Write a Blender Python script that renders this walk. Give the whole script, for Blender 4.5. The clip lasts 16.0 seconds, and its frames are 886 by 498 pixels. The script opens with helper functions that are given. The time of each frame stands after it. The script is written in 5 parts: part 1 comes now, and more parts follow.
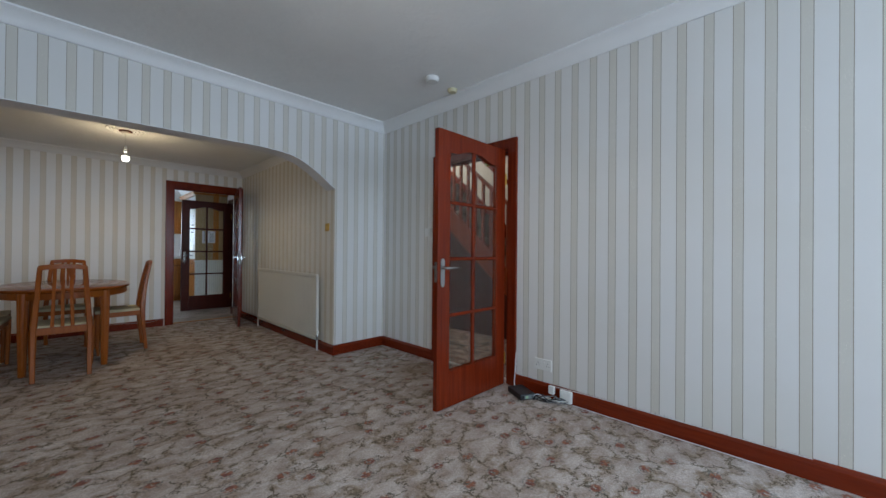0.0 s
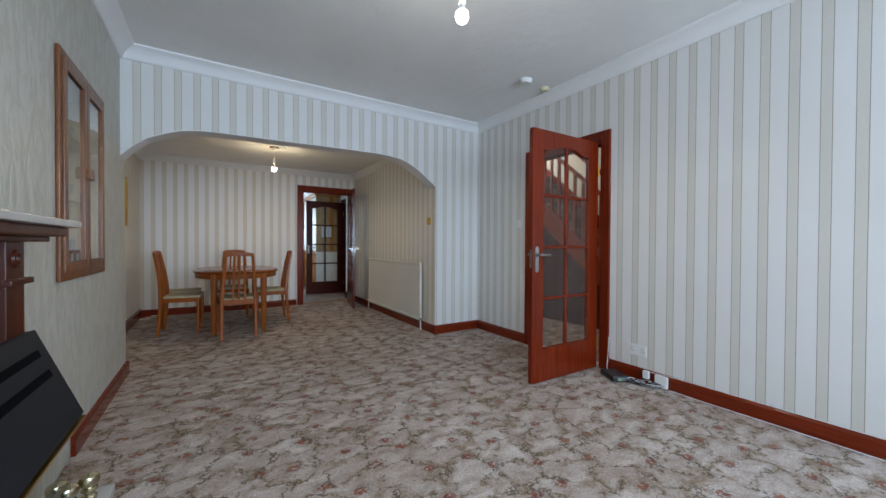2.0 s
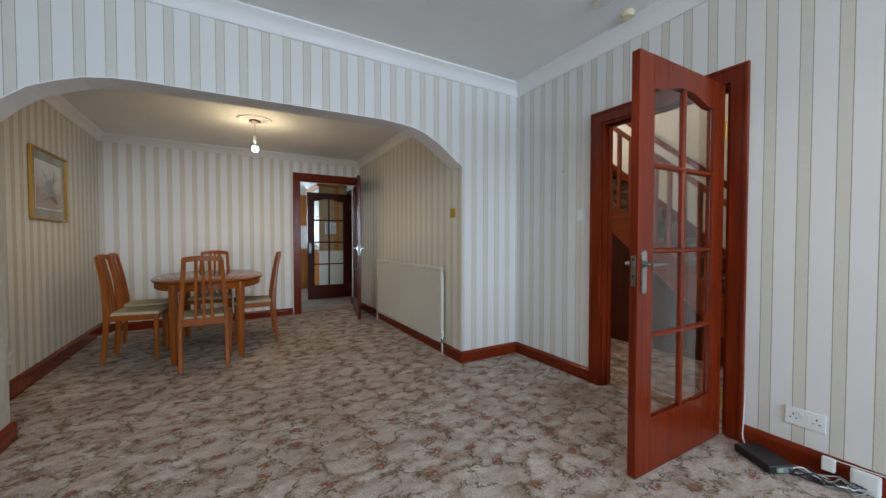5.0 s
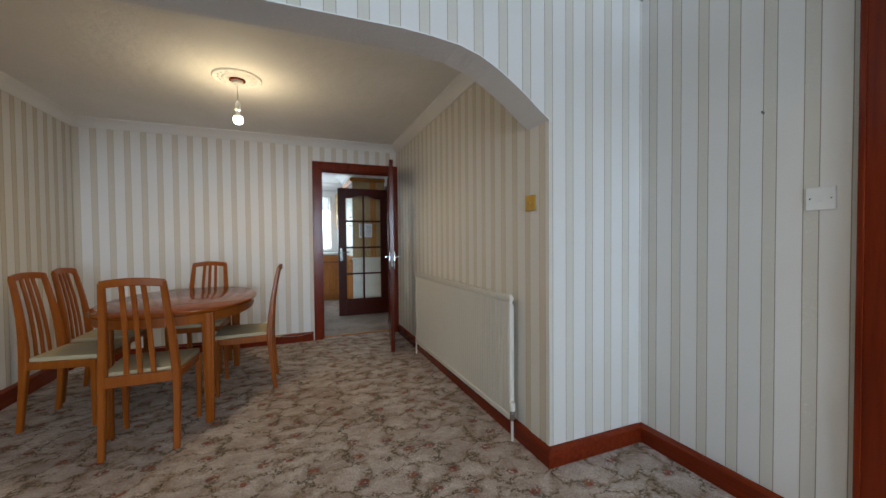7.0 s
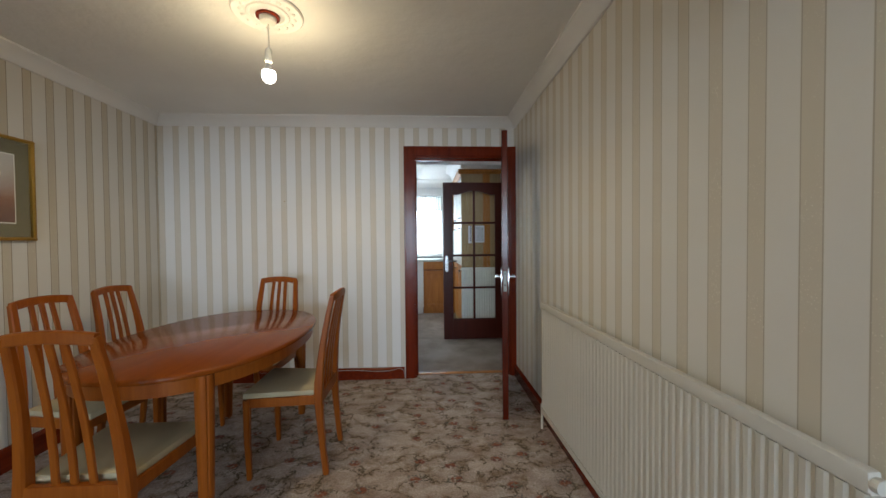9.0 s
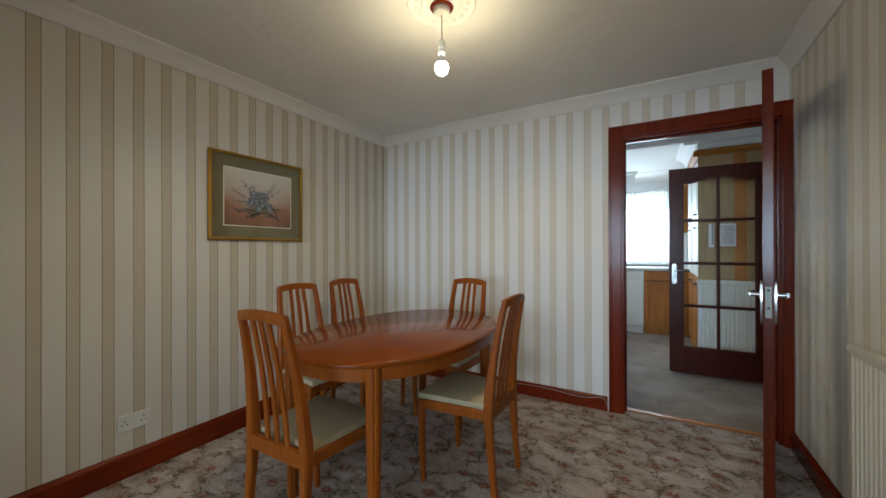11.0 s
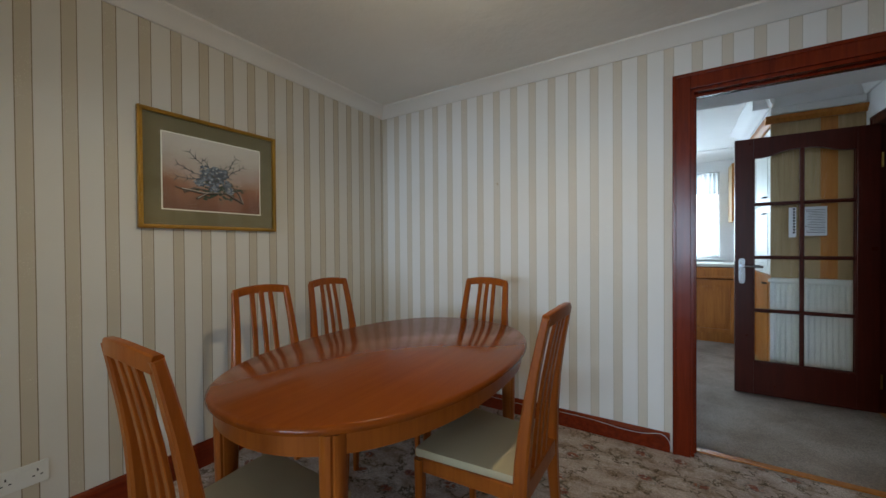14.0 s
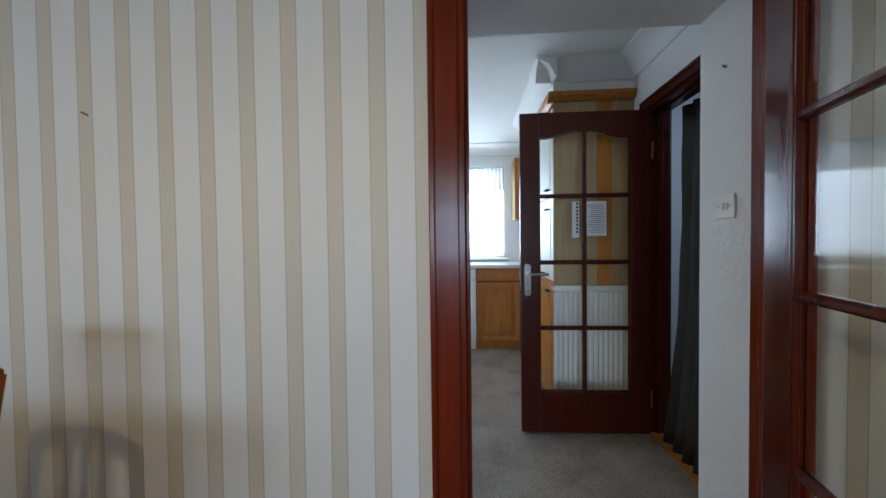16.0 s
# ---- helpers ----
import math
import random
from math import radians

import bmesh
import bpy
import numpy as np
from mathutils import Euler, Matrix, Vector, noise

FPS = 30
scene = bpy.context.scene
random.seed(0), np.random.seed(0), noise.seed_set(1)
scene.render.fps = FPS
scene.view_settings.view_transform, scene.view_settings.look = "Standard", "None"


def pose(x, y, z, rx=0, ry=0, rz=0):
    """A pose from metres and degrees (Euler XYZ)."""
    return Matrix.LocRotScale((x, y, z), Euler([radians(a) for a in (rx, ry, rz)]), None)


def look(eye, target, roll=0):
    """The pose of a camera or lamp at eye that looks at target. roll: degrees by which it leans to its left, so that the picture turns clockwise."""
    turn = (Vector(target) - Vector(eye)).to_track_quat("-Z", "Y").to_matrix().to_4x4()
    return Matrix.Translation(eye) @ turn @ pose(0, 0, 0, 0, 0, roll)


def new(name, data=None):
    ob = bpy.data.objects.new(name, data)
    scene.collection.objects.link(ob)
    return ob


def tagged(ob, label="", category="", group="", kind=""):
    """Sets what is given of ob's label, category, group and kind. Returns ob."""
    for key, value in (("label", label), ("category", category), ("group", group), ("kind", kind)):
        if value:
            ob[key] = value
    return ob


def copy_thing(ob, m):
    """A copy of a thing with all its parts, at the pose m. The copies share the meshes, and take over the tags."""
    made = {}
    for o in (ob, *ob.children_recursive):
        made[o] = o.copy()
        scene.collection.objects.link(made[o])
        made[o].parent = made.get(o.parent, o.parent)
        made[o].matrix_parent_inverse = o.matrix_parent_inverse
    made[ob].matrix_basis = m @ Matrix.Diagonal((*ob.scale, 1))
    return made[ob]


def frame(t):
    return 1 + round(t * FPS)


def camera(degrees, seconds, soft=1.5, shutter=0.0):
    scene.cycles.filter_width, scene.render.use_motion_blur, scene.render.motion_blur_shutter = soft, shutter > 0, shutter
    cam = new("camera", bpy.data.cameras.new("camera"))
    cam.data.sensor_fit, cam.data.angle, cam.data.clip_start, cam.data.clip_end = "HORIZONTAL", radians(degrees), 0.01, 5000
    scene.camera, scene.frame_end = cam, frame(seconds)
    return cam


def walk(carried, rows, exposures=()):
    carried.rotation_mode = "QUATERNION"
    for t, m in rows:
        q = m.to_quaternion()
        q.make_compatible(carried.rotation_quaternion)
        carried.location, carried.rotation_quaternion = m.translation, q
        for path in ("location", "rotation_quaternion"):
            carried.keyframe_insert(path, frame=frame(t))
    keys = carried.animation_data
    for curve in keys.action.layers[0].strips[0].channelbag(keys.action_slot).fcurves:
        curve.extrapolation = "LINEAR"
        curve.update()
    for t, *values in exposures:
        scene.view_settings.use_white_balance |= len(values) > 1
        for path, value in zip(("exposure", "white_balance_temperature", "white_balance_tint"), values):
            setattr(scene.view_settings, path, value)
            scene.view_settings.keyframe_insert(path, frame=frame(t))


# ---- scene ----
cam = camera(101.2, 16.0)
PATH = [
    (0, (-1.976, -3.537, 1.126), (-0.54, -2.145, 1.137), 0.5),
    (0.5, (-2.116, -3.67, 1.115), (-0.863, -2.111, 1.116), 0.6),
    (1, (-2.211, -3.738, 1.107), (-1.073, -2.094, 1.095), 0.5),
    (1.5, (-2.26, -3.753, 1.083), (-1.165, -2.079, 1.066), 0.4),
    (2, (-2.267, -3.741, 1.082), (-1.193, -2.054, 1.059), 0.3),
    (2.5, (-2.27, -3.711, 1.072), (-1.195, -2.025, 1.048), 0.4),
    (3, (-2.238, -3.632, 1.065), (-1.165, -1.945, 1.036), 0.3),
    (3.5, (-2.167, -3.487, 1.065), (-1.098, -1.796, 1.031), 0.3),
    (6, (-1.475, -2.15, 1.152), (-0.565, -0.369, 1.104), -0.3),
    (6.5, (-1.318, -1.851, 1.143), (-0.482, -0.034, 1.101), -0.4),
    (7, (-1.186, -1.497, 1.173), (-0.432, 0.355, 1.128), -0.5),
    (7.5, (-1.057, -1.187, 1.168), (-0.371, 0.691, 1.13), -0.5),
    (8, (-0.956, -0.862, 1.213), (-0.396, 1.058, 1.167), -0.5),
    (8.5, (-0.876, -0.554, 1.222), (-0.487, 1.407, 1.178), -0.5),
    (9, (-0.805, -0.268, 1.259), (-0.701, 1.729, 1.218), -0.5),
    (9.5, (-0.75, -0.081, 1.254), (-1.004, 1.903, 1.232), -0.6),
    (10, (-0.698, 0.032, 1.241), (-1.369, 1.916, 1.235), -0.5),
    (12.5, (-0.683, 0.143, 1.183), (-1.78, 1.816, 1.184), -0.1),
    (13, (-0.75, 0.244, 1.174), (-1.851, 1.913, 1.165), -0.2),
    (13.5, (-0.877, 0.412, 1.177), (-1.974, 2.084, 1.159), -0.3),
    (14, (-0.984, 0.642, 1.191), (-2.05, 2.334, 1.171), -0.4),
    (14.5, (-0.998, 0.955, 1.207), (-1.837, 2.771, 1.169), -0.6),
    (15, (-0.992, 1.32, 1.21), (-1.512, 3.251, 1.176), -0.7),
    (15.5, (-0.938, 1.686, 1.229), (-1.26, 3.66, 1.184), -0.9),
    (16, (-0.861, 2.037, 1.227), (-1.022, 4.03, 1.179), -0.7),
]
EXPOSURE = [(0, -0.70, 6300, 10), (1.0, -0.46, 6300, 10), (3.0, -0.27, 6300, 10), (6.0, -0.12, 6650, 10), (8.0, -0.19, 6650, 9), (9.0, -0.06, 6550, 8), (10.0, -0.02, 6450, 5), (12.5, -0.14, 6100, 4), (13.5, -0.16, 6100, 5), (14.8, -0.12, 6050, 6), (16.0, -0.16, 6080, 7)]
walk(cam, [(t, look(eye, target, roll)) for t, eye, target, roll in PATH], EXPOSURE)

# ---- sky, sun and lamps ----
world = bpy.data.worlds.new("world")
scene.world = world
world.use_nodes = True
wn, wl = world.node_tree.nodes, world.node_tree.links
sky = wn.new("ShaderNodeTexSky")
sky.sky_type, sky.sun_disc = "NISHITA", False
sky.sun_elevation, sky.sun_rotation = radians(48), radians(125)
wl.new(sky.outputs[0], wn["Background"].inputs[0])
wn["Background"].inputs[1].default_value = 0.12


def lamp(name, kind, m, energy, colour, **more):
    data = bpy.data.lights.new(name, kind)
    data.energy, data.color = energy, colour
    if kind == "AREA":
        data.shape, data.size, data.size_y = "RECTANGLE", more["size"][0], more["size"][1]
    elif kind == "POINT":
        data.shadow_soft_size = more["size"]
    elif kind == "SUN":
        data.angle = radians(more["size"])
    ob = new(name, data)
    ob.matrix_world = m
    return ob


DAY = (0.635, 0.81, 1.03)
WARM = (1.0, 0.79, 0.47)
SUN_DIR = Vector((-0.5, 0.35, -0.75))
lamp("sun", "SUN", look((0, 0, 9), Vector((0, 0, 9)) + SUN_DIR), 1.0, (1, 0.97, 0.93), size=14)
lamp("living_window_light", "AREA", look((-1.15, -7.25, 1.5), (-1.15, 0, 1.4)), 262, DAY, size=(3.1, 1.65))
lamp("kitchen_window_light", "AREA", look((-1.2, 6.745, 1.58), (-1.2, 3, 1.45)), 44, (0.76, 0.88, 1.0), size=(1.4, 1.05))
lamp("hall_window_light", "AREA", look((2.0, 1.7, 3.7), (1.6, -1.5, 1.0)), 125, (0.95, 0.96, 1.0), size=(0.8, 0.8))
lamp("kitchen_side_light", "AREA", look((-3.04, 5.1, 1.6), (0, 5.3, 1.0)), 22, (0.76, 0.88, 1.0), size=(1.15, 1.15))
lamp("porch_light", "AREA", look((1.4, 4.0, 1.9), (0.3, 4.2, 1.0)), 6, DAY, size=(0.6, 0.9))
lamp("dining_bulb_light", "POINT", pose(-1.558, 1.58, 2.08), 7.5, WARM, size=0.034)
spot = lamp("dining_bulb_down", "SPOT", pose(-1.558, 1.58, 2.075), 18, WARM)
spot.data.spot_size, spot.data.spot_blend, spot.data.shadow_soft_size = radians(172), 0.5, 0.034
lamp("living_bulb_light", "POINT", pose(-1.22, -2.26, 2.21), 6.5, (1, 0.93, 0.82), size=0.034)
spot = lamp("living_bulb_down", "SPOT", pose(-1.22, -2.26, 2.205), 19, (1, 0.93, 0.82))
spot.data.spot_size, spot.data.spot_blend, spot.data.shadow_soft_size = radians(172), 0.5, 0.034
scene.view_settings.exposure = 0.0


# ---- materials ----
def mat(name, colour, rough=0.6, metal=0.0, **more):
    m = bpy.data.materials.new(name)
    m.use_nodes = True
    b = m.node_tree.nodes["Principled BSDF"]
    b.inputs["Base Color"].default_value = (*colour, 1)
    b.inputs["Roughness"].default_value = rough
    b.inputs["Metallic"].default_value = metal
    for k, v in more.items():
        b.inputs[k].default_value = v
    return m


class Net:
    """Short hand for a material's node tree."""

    def __init__(self, m):
        self.m, self.t = m, m.node_tree
        self.b = self.t.nodes["Principled BSDF"]
        self.co = self.t.nodes.new("ShaderNodeTexCoord").outputs["Object"]

    def node(self, kind, ins=None, **props):
        n = self.t.nodes.new(kind)
        for k, v in props.items():
            if k == "operation":
                n.operation = v
            elif k == "blend_type":
                n.data_type, n.blend_type = "RGBA", v
            elif k == "feature":
                n.feature = v
            elif k == "flat":
                n.voronoi_dimensions = "2D"
        for k, v in (ins or {}).items():
            if hasattr(v, "is_linked"):
                self.t.links.new(v, n.inputs[k])
            else:
                n.inputs[k].default_value = v
        return n

    def math(self, op, a, b=0.0, c=0.0):
        return self.node("ShaderNodeMath", {0: a, 1: b, 2: c}, operation=op).outputs[0]

    def scaled(self, sx, sy, sz, co=None):
        return self.node("ShaderNodeMapping", {"Vector": co or self.co, "Scale": (sx, sy, sz)}).outputs[0]

    def noise(self, scale, detail=4, rough=0.55, co=None, distort=0.0):
        return self.node("ShaderNodeTexNoise", {"Vector": co or self.co, "Scale": scale, "Detail": detail, "Roughness": rough, "Distortion": distort}).outputs[0]

    def ramp(self, fac, stops):
        n = self.node("ShaderNodeValToRGB", {"Fac": fac})
        e = n.color_ramp.elements
        while len(e) < len(stops):
            e.new(0.5)
        for el, (p, c) in zip(e, stops):
            el.position = p
            el.color = (*c, 1) if len(c) == 3 else c
        return n.outputs[0]

    def mix(self, fac, a, b, how="MIX"):
        n = self.t.nodes.new("ShaderNodeMix")
        n.data_type, n.blend_type = "RGBA", how
        for k, v in ((0, fac), (6, a), (7, b)):
            if hasattr(v, "is_linked"):
                self.t.links.new(v, n.inputs[k])
            elif k and len(v) == 3:
                n.inputs[k].default_value = (*v, 1)
            else:
                n.inputs[k].default_value = v
        return n.outputs[2]

    def colour(self, c):
        self.t.links.new(c, self.b.inputs["Base Color"])

    def rough(self, r):
        self.t.links.new(r, self.b.inputs["Roughness"])

    def bump(self, h, strength=0.3, dist=0.002):
        n = self.node("ShaderNodeBump", {"Height": h, "Strength": strength, "Distance": dist})
        self.t.links.new(n.outputs[0], self.b.inputs["Normal"])


def wallpaper(axis, period, centre, beige=(0.60, 0.555, 0.47), line=(0.35, 0.315, 0.245), cream=(0.71, 0.695, 0.66)):
    """Regency stripe: a beige band with fine darker edges, on cream."""
    m = mat("striped_wallpaper", (0.6, 0.6, 0.55), 0.5)
    n = Net(m)
    sep = n.node("ShaderNodeSeparateXYZ", {"Vector": n.co}).outputs
    wob = n.math("MULTIPLY", n.math("SUBTRACT", n.noise(1.3, 2), 0.5), 0.004)
    u = n.math("ADD", n.math("ADD", sep[axis], wob), 60.5 * period - centre)
    f = n.math("ABSOLUTE", n.math("SUBTRACT", n.math("DIVIDE", n.math("MODULO", u, period), period), 0.5))
    e = 0.024 / period
    n_r = n.node("ShaderNodeValToRGB", {"Fac": f})
    n_r.color_ramp.interpolation = "LINEAR"
    el = n_r.color_ramp.elements
    stops = [(e - 0.016, beige), (e - 0.012, line), (e + 0.008, line), (e + 0.014, cream)]
    while len(el) < 4:
        el.new(0.5)
    for q, (p, c) in zip(el, stops):
        q.position, q.color = p, (*c, 1)
    col = n_r.outputs[0]
    fleck = n.ramp(n.node("ShaderNodeTexVoronoi", {"Vector": n.co, "Scale": 150.0}).outputs["Distance"], [(0.16, (1, 1, 1)), (0.26, (0, 0, 0))])
    patch = n.ramp(n.noise(5, 4, 0.7), [(0.46, (0, 0, 0)), (0.64, (1, 1, 1))])
    band = n.math("LESS_THAN", f, e)
    col = n.mix(n.math("MULTIPLY", n.math("MULTIPLY", fleck, patch), n.math("MULTIPLY_ADD", band, 0.6, 0.12)), col, (0.93, 0.90, 0.80))
    stain = n.ramp(n.noise(0.9, 5), [(0.35, (0.95, 0.935, 0.90)), (0.65, (1, 1, 1))])
    col = n.mix(1.0, col, stain, "MULTIPLY")
    n.colour(col)
    n.bump(n.noise(240, 3), 0.12, 0.001)
    return m


# One paper throughout; each wall's cream is shifted to carry its light.
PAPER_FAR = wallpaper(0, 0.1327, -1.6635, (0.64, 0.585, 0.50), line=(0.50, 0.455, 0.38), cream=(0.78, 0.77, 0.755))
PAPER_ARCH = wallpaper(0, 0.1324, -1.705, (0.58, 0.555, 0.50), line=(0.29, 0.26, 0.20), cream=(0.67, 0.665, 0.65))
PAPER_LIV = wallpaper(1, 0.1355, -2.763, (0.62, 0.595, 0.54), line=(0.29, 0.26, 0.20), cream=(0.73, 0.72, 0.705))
# Dining sides: right copy lighter, left bands deeper, light put into the colour.
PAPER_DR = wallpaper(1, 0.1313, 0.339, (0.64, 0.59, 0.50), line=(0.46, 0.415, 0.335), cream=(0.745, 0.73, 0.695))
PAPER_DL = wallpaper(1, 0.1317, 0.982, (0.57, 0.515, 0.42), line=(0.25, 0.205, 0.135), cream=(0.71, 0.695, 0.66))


def carpet_mat():
    """Overlapping clouds edged with fine olive twigs, and small rust flowers in sprays of blue-green leaves."""
    m = mat("floral_carpet", (0.3, 0.25, 0.2), 0.95)
    n = Net(m)
    warp = n.node("ShaderNodeTexNoise", {"Vector": n.co, "Scale": 4.0, "Detail": 3.0, "Roughness": 0.55})
    co = n.mix(0.09, n.co, warp.outputs["Color"], "LINEAR_LIGHT")
    cells = n.scaled(4.4, 7.0, 1.0, n.mix(0.13, co, n.node("ShaderNodeTexNoise", {"Vector": n.co, "Scale": 11.0, "Detail": 4.0, "Roughness": 0.7}).outputs["Color"], "LINEAR_LIGHT"))
    cloud = n.noise(7.0, 6, 0.68, co=n.scaled(1.0, 1.6, 1.0, co))
    col = n.ramp(cloud, [(0.30, (0.36, 0.275, 0.22)), (0.44, (0.49, 0.41, 0.36)), (0.57, (0.59, 0.52, 0.475)), (0.72, (0.70, 0.645, 0.61))])
    tone = n.node("ShaderNodeTexVoronoi", {"Vector": cells, "Scale": 1.0}, flat=1).outputs["Color"]
    tone = n.ramp(n.node("ShaderNodeSeparateXYZ", {"Vector": tone}).outputs[0], [(0.0, (0.88, 0.85, 0.84)), (1.0, (1.06, 1.06, 1.07))])
    col = n.mix(1.0, col, tone, "MULTIPLY")
    edge = n.node("ShaderNodeTexVoronoi", {"Vector": cells, "Scale": 1.0}, feature="DISTANCE_TO_EDGE", flat=1).outputs["Distance"]
    fray = n.math("MULTIPLY", n.math("SUBTRACT", n.noise(26, 5, 0.8), 0.5), 0.8)
    rag = n.math("ADD", edge, fray)
    part_on = n.ramp(n.noise(7.0, 3, 0.6), [(0.42, (0, 0, 0)), (0.56, (1, 1, 1))])
    halo = n.ramp(rag, [(0.0, (1, 1, 1)), (0.10, (0.7, 0.7, 0.7)), (0.26, (0, 0, 0))])
    col = n.mix(n.math("MULTIPLY", n.math("MULTIPLY", halo, part_on), 0.74), col, (0.25, 0.17, 0.095))
    jag = n.math("ADD", edge, n.math("MULTIPLY", n.math("SUBTRACT", n.noise(60, 3, 0.7), 0.5), 0.16))
    twig = n.ramp(jag, [(0.0, (1, 1, 1)), (0.022, (1, 1, 1)), (0.048, (0, 0, 0))])
    broken = n.ramp(n.noise(9, 3, 0.6), [(0.39, (0, 0, 0)), (0.50, (1, 1, 1))])
    col = n.mix(n.math("MULTIPLY", n.math("MULTIPLY", twig, broken), 0.85), col, (0.085, 0.060, 0.025))
    where = n.scaled(4.0, 5.2, 1.0)
    spot = n.node("ShaderNodeTexVoronoi", {"Vector": where, "Scale": 1.0, "Randomness": 0.7}, flat=1).outputs["Distance"]
    petal = n.node("ShaderNodeTexVoronoi", {"Vector": n.scaled(48, 48, 1.0), "Scale": 1.0, "Randomness": 0.9}, flat=1).outputs["Distance"]
    leaf = n.node("ShaderNodeTexVoronoi", {"Vector": n.scaled(60, 95, 1.0), "Scale": 1.0, "Randomness": 1.0}, flat=1).outputs["Distance"]
    near = n.ramp(spot, [(0.10, (1, 1, 1)), (0.155, (0, 0, 0))])
    ring = n.ramp(n.math("ADD", spot, n.math("MULTIPLY", n.math("SUBTRACT", n.noise(11, 2), 0.5), 0.5)), [(0.10, (1, 1, 1)), (0.26, (0, 0, 0))])
    col = n.mix(n.math("MULTIPLY", n.math("MULTIPLY", ring, n.ramp(leaf, [(0.30, (1, 1, 1)), (0.42, (0, 0, 0))])), 0.75), col, (0.115, 0.135, 0.125))
    bloom = n.mix(n.ramp(n.noise(30, 1), [(0.45, (0, 0, 0)), (0.6, (1, 1, 1))]), (0.34, 0.115, 0.055), (0.19, 0.045, 0.03))
    col = n.mix(n.math("MULTIPLY", n.math("MULTIPLY", near, n.ramp(petal, [(0.46, (1, 1, 1)), (0.60, (0, 0, 0))])), 0.9), col, bloom)
    tuft = n.ramp(n.noise(85, 3, 0.75), [(0.3, (0.68, 0.67, 0.66)), (0.7, (1.22, 1.21, 1.20))])
    col = n.mix(1.0, col, tuft, "MULTIPLY")
    far = n.node("ShaderNodeVectorMath", {0: n.co, 1: (0.38, -0.97, 0.0)}, operation="DISTANCE").outputs["Value"]
    far = n.math("ADD", far, n.math("MULTIPLY", n.math("SUBTRACT", n.noise(7, 3), 0.5), 0.35))
    mark = n.ramp(far, [(0.08, (1, 1, 1)), (0.36, (0, 0, 0))])
    col = n.mix(n.math("MULTIPLY", mark, 0.55), col, (0.20, 0.115, 0.05))
    pile = n.noise(260, 2)
    col = n.mix(1.0, col, n.ramp(pile, [(0.3, (0.66, 0.66, 0.66)), (0.7, (1.16, 1.16, 1.16))]), "MULTIPLY")
    worn = n.ramp(n.noise(1.1, 4), [(0.35, (0.88, 0.83, 0.79)), (0.6, (1, 1, 1))])
    col = n.mix(1.0, col, worn, "MULTIPLY")
    n.colour(col)
    n.bump(pile, 0.5, 0.004)
    return m


def hall_carpet_mat():
    """A darker carpet, brown and olive leaves on dusty beige."""
    m = mat("hall_carpet", (0.2, 0.14, 0.1), 0.95)
    n = Net(m)
    warp = n.node("ShaderNodeTexNoise", {"Vector": n.co, "Scale": 6.0, "Detail": 3.0, "Roughness": 0.6})
    co = n.mix(0.10, n.co, warp.outputs["Color"], "LINEAR_LIGHT")
    col = n.ramp(n.noise(8.0, 6, 0.7, co=co), [(0.38, (0.065, 0.052, 0.026)), (0.46, (0.20, 0.12, 0.07)), (0.55, (0.36, 0.245, 0.175)), (0.68, (0.52, 0.41, 0.33))])
    leaf = n.ramp(n.noise(30, 4, 0.75, co=n.scaled(1.0, 2.2, 1.6, co)), [(0.50, (0, 0, 0)), (0.57, (1, 1, 1))])
    where = n.ramp(n.noise(4.2, 3, 0.6), [(0.42, (0, 0, 0)), (0.55, (1, 1, 1))])
    col = n.mix(n.math("MULTIPLY", n.math("MULTIPLY", leaf, where), 0.85), col, (0.045, 0.042, 0.026))
    rust = n.ramp(n.noise(22, 4, 0.7), [(0.56, (0, 0, 0)), (0.62, (1, 1, 1))])
    col = n.mix(n.math("MULTIPLY", rust, 0.7), col, (0.27, 0.085, 0.035))
    pile = n.noise(240, 2)
    col = n.mix(1.0, col, n.ramp(pile, [(0.3, (0.66, 0.66, 0.66)), (0.7, (1.16, 1.16, 1.16))]), "MULTIPLY")
    n.colour(col)
    n.bump(pile, 0.5, 0.004)
    return m


def wood_mat(name, dark, light, rough, scale=1.0, coat=0.0, axis=2):
    m = mat(name, light, rough)
    n = Net(m)
    s = [38.0 * scale] * 3
    s[axis] = 2.2 * scale
    g = n.noise(1.0, 6, 0.6, co=n.scaled(*s), distort=0.35)
    fine = n.noise(4.0, 3, 0.6, co=n.scaled(*s))
    cloud = n.noise(1.6, 2, 0.5)
    g = n.math("ADD", n.math("MULTIPLY", g, 0.7), n.math("MULTIPLY", cloud, 0.3))
    col = n.ramp(g, [(0.36, dark), (0.64, light)])
    col = n.mix(n.math("MULTIPLY", fine, 0.22), col, tuple(c * 0.6 for c in dark))
    n.colour(col)
    n.rough(n.math("MULTIPLY_ADD", n.noise(14, 3), 0.1 if "top" in name else 0.2, rough - (0.05 if "top" in name else 0.1)))
    if "top" not in name and "dark" not in name:
        n.bump(n.noise(95, 3, 0.5), 0.12, 0.0005)
    n.b.inputs["Specular IOR Level"].default_value = 0.24
    if coat:
        n.b.inputs["Coat Weight"].default_value = coat
        n.b.inputs["Coat Roughness"].default_value = 0.12
    return m


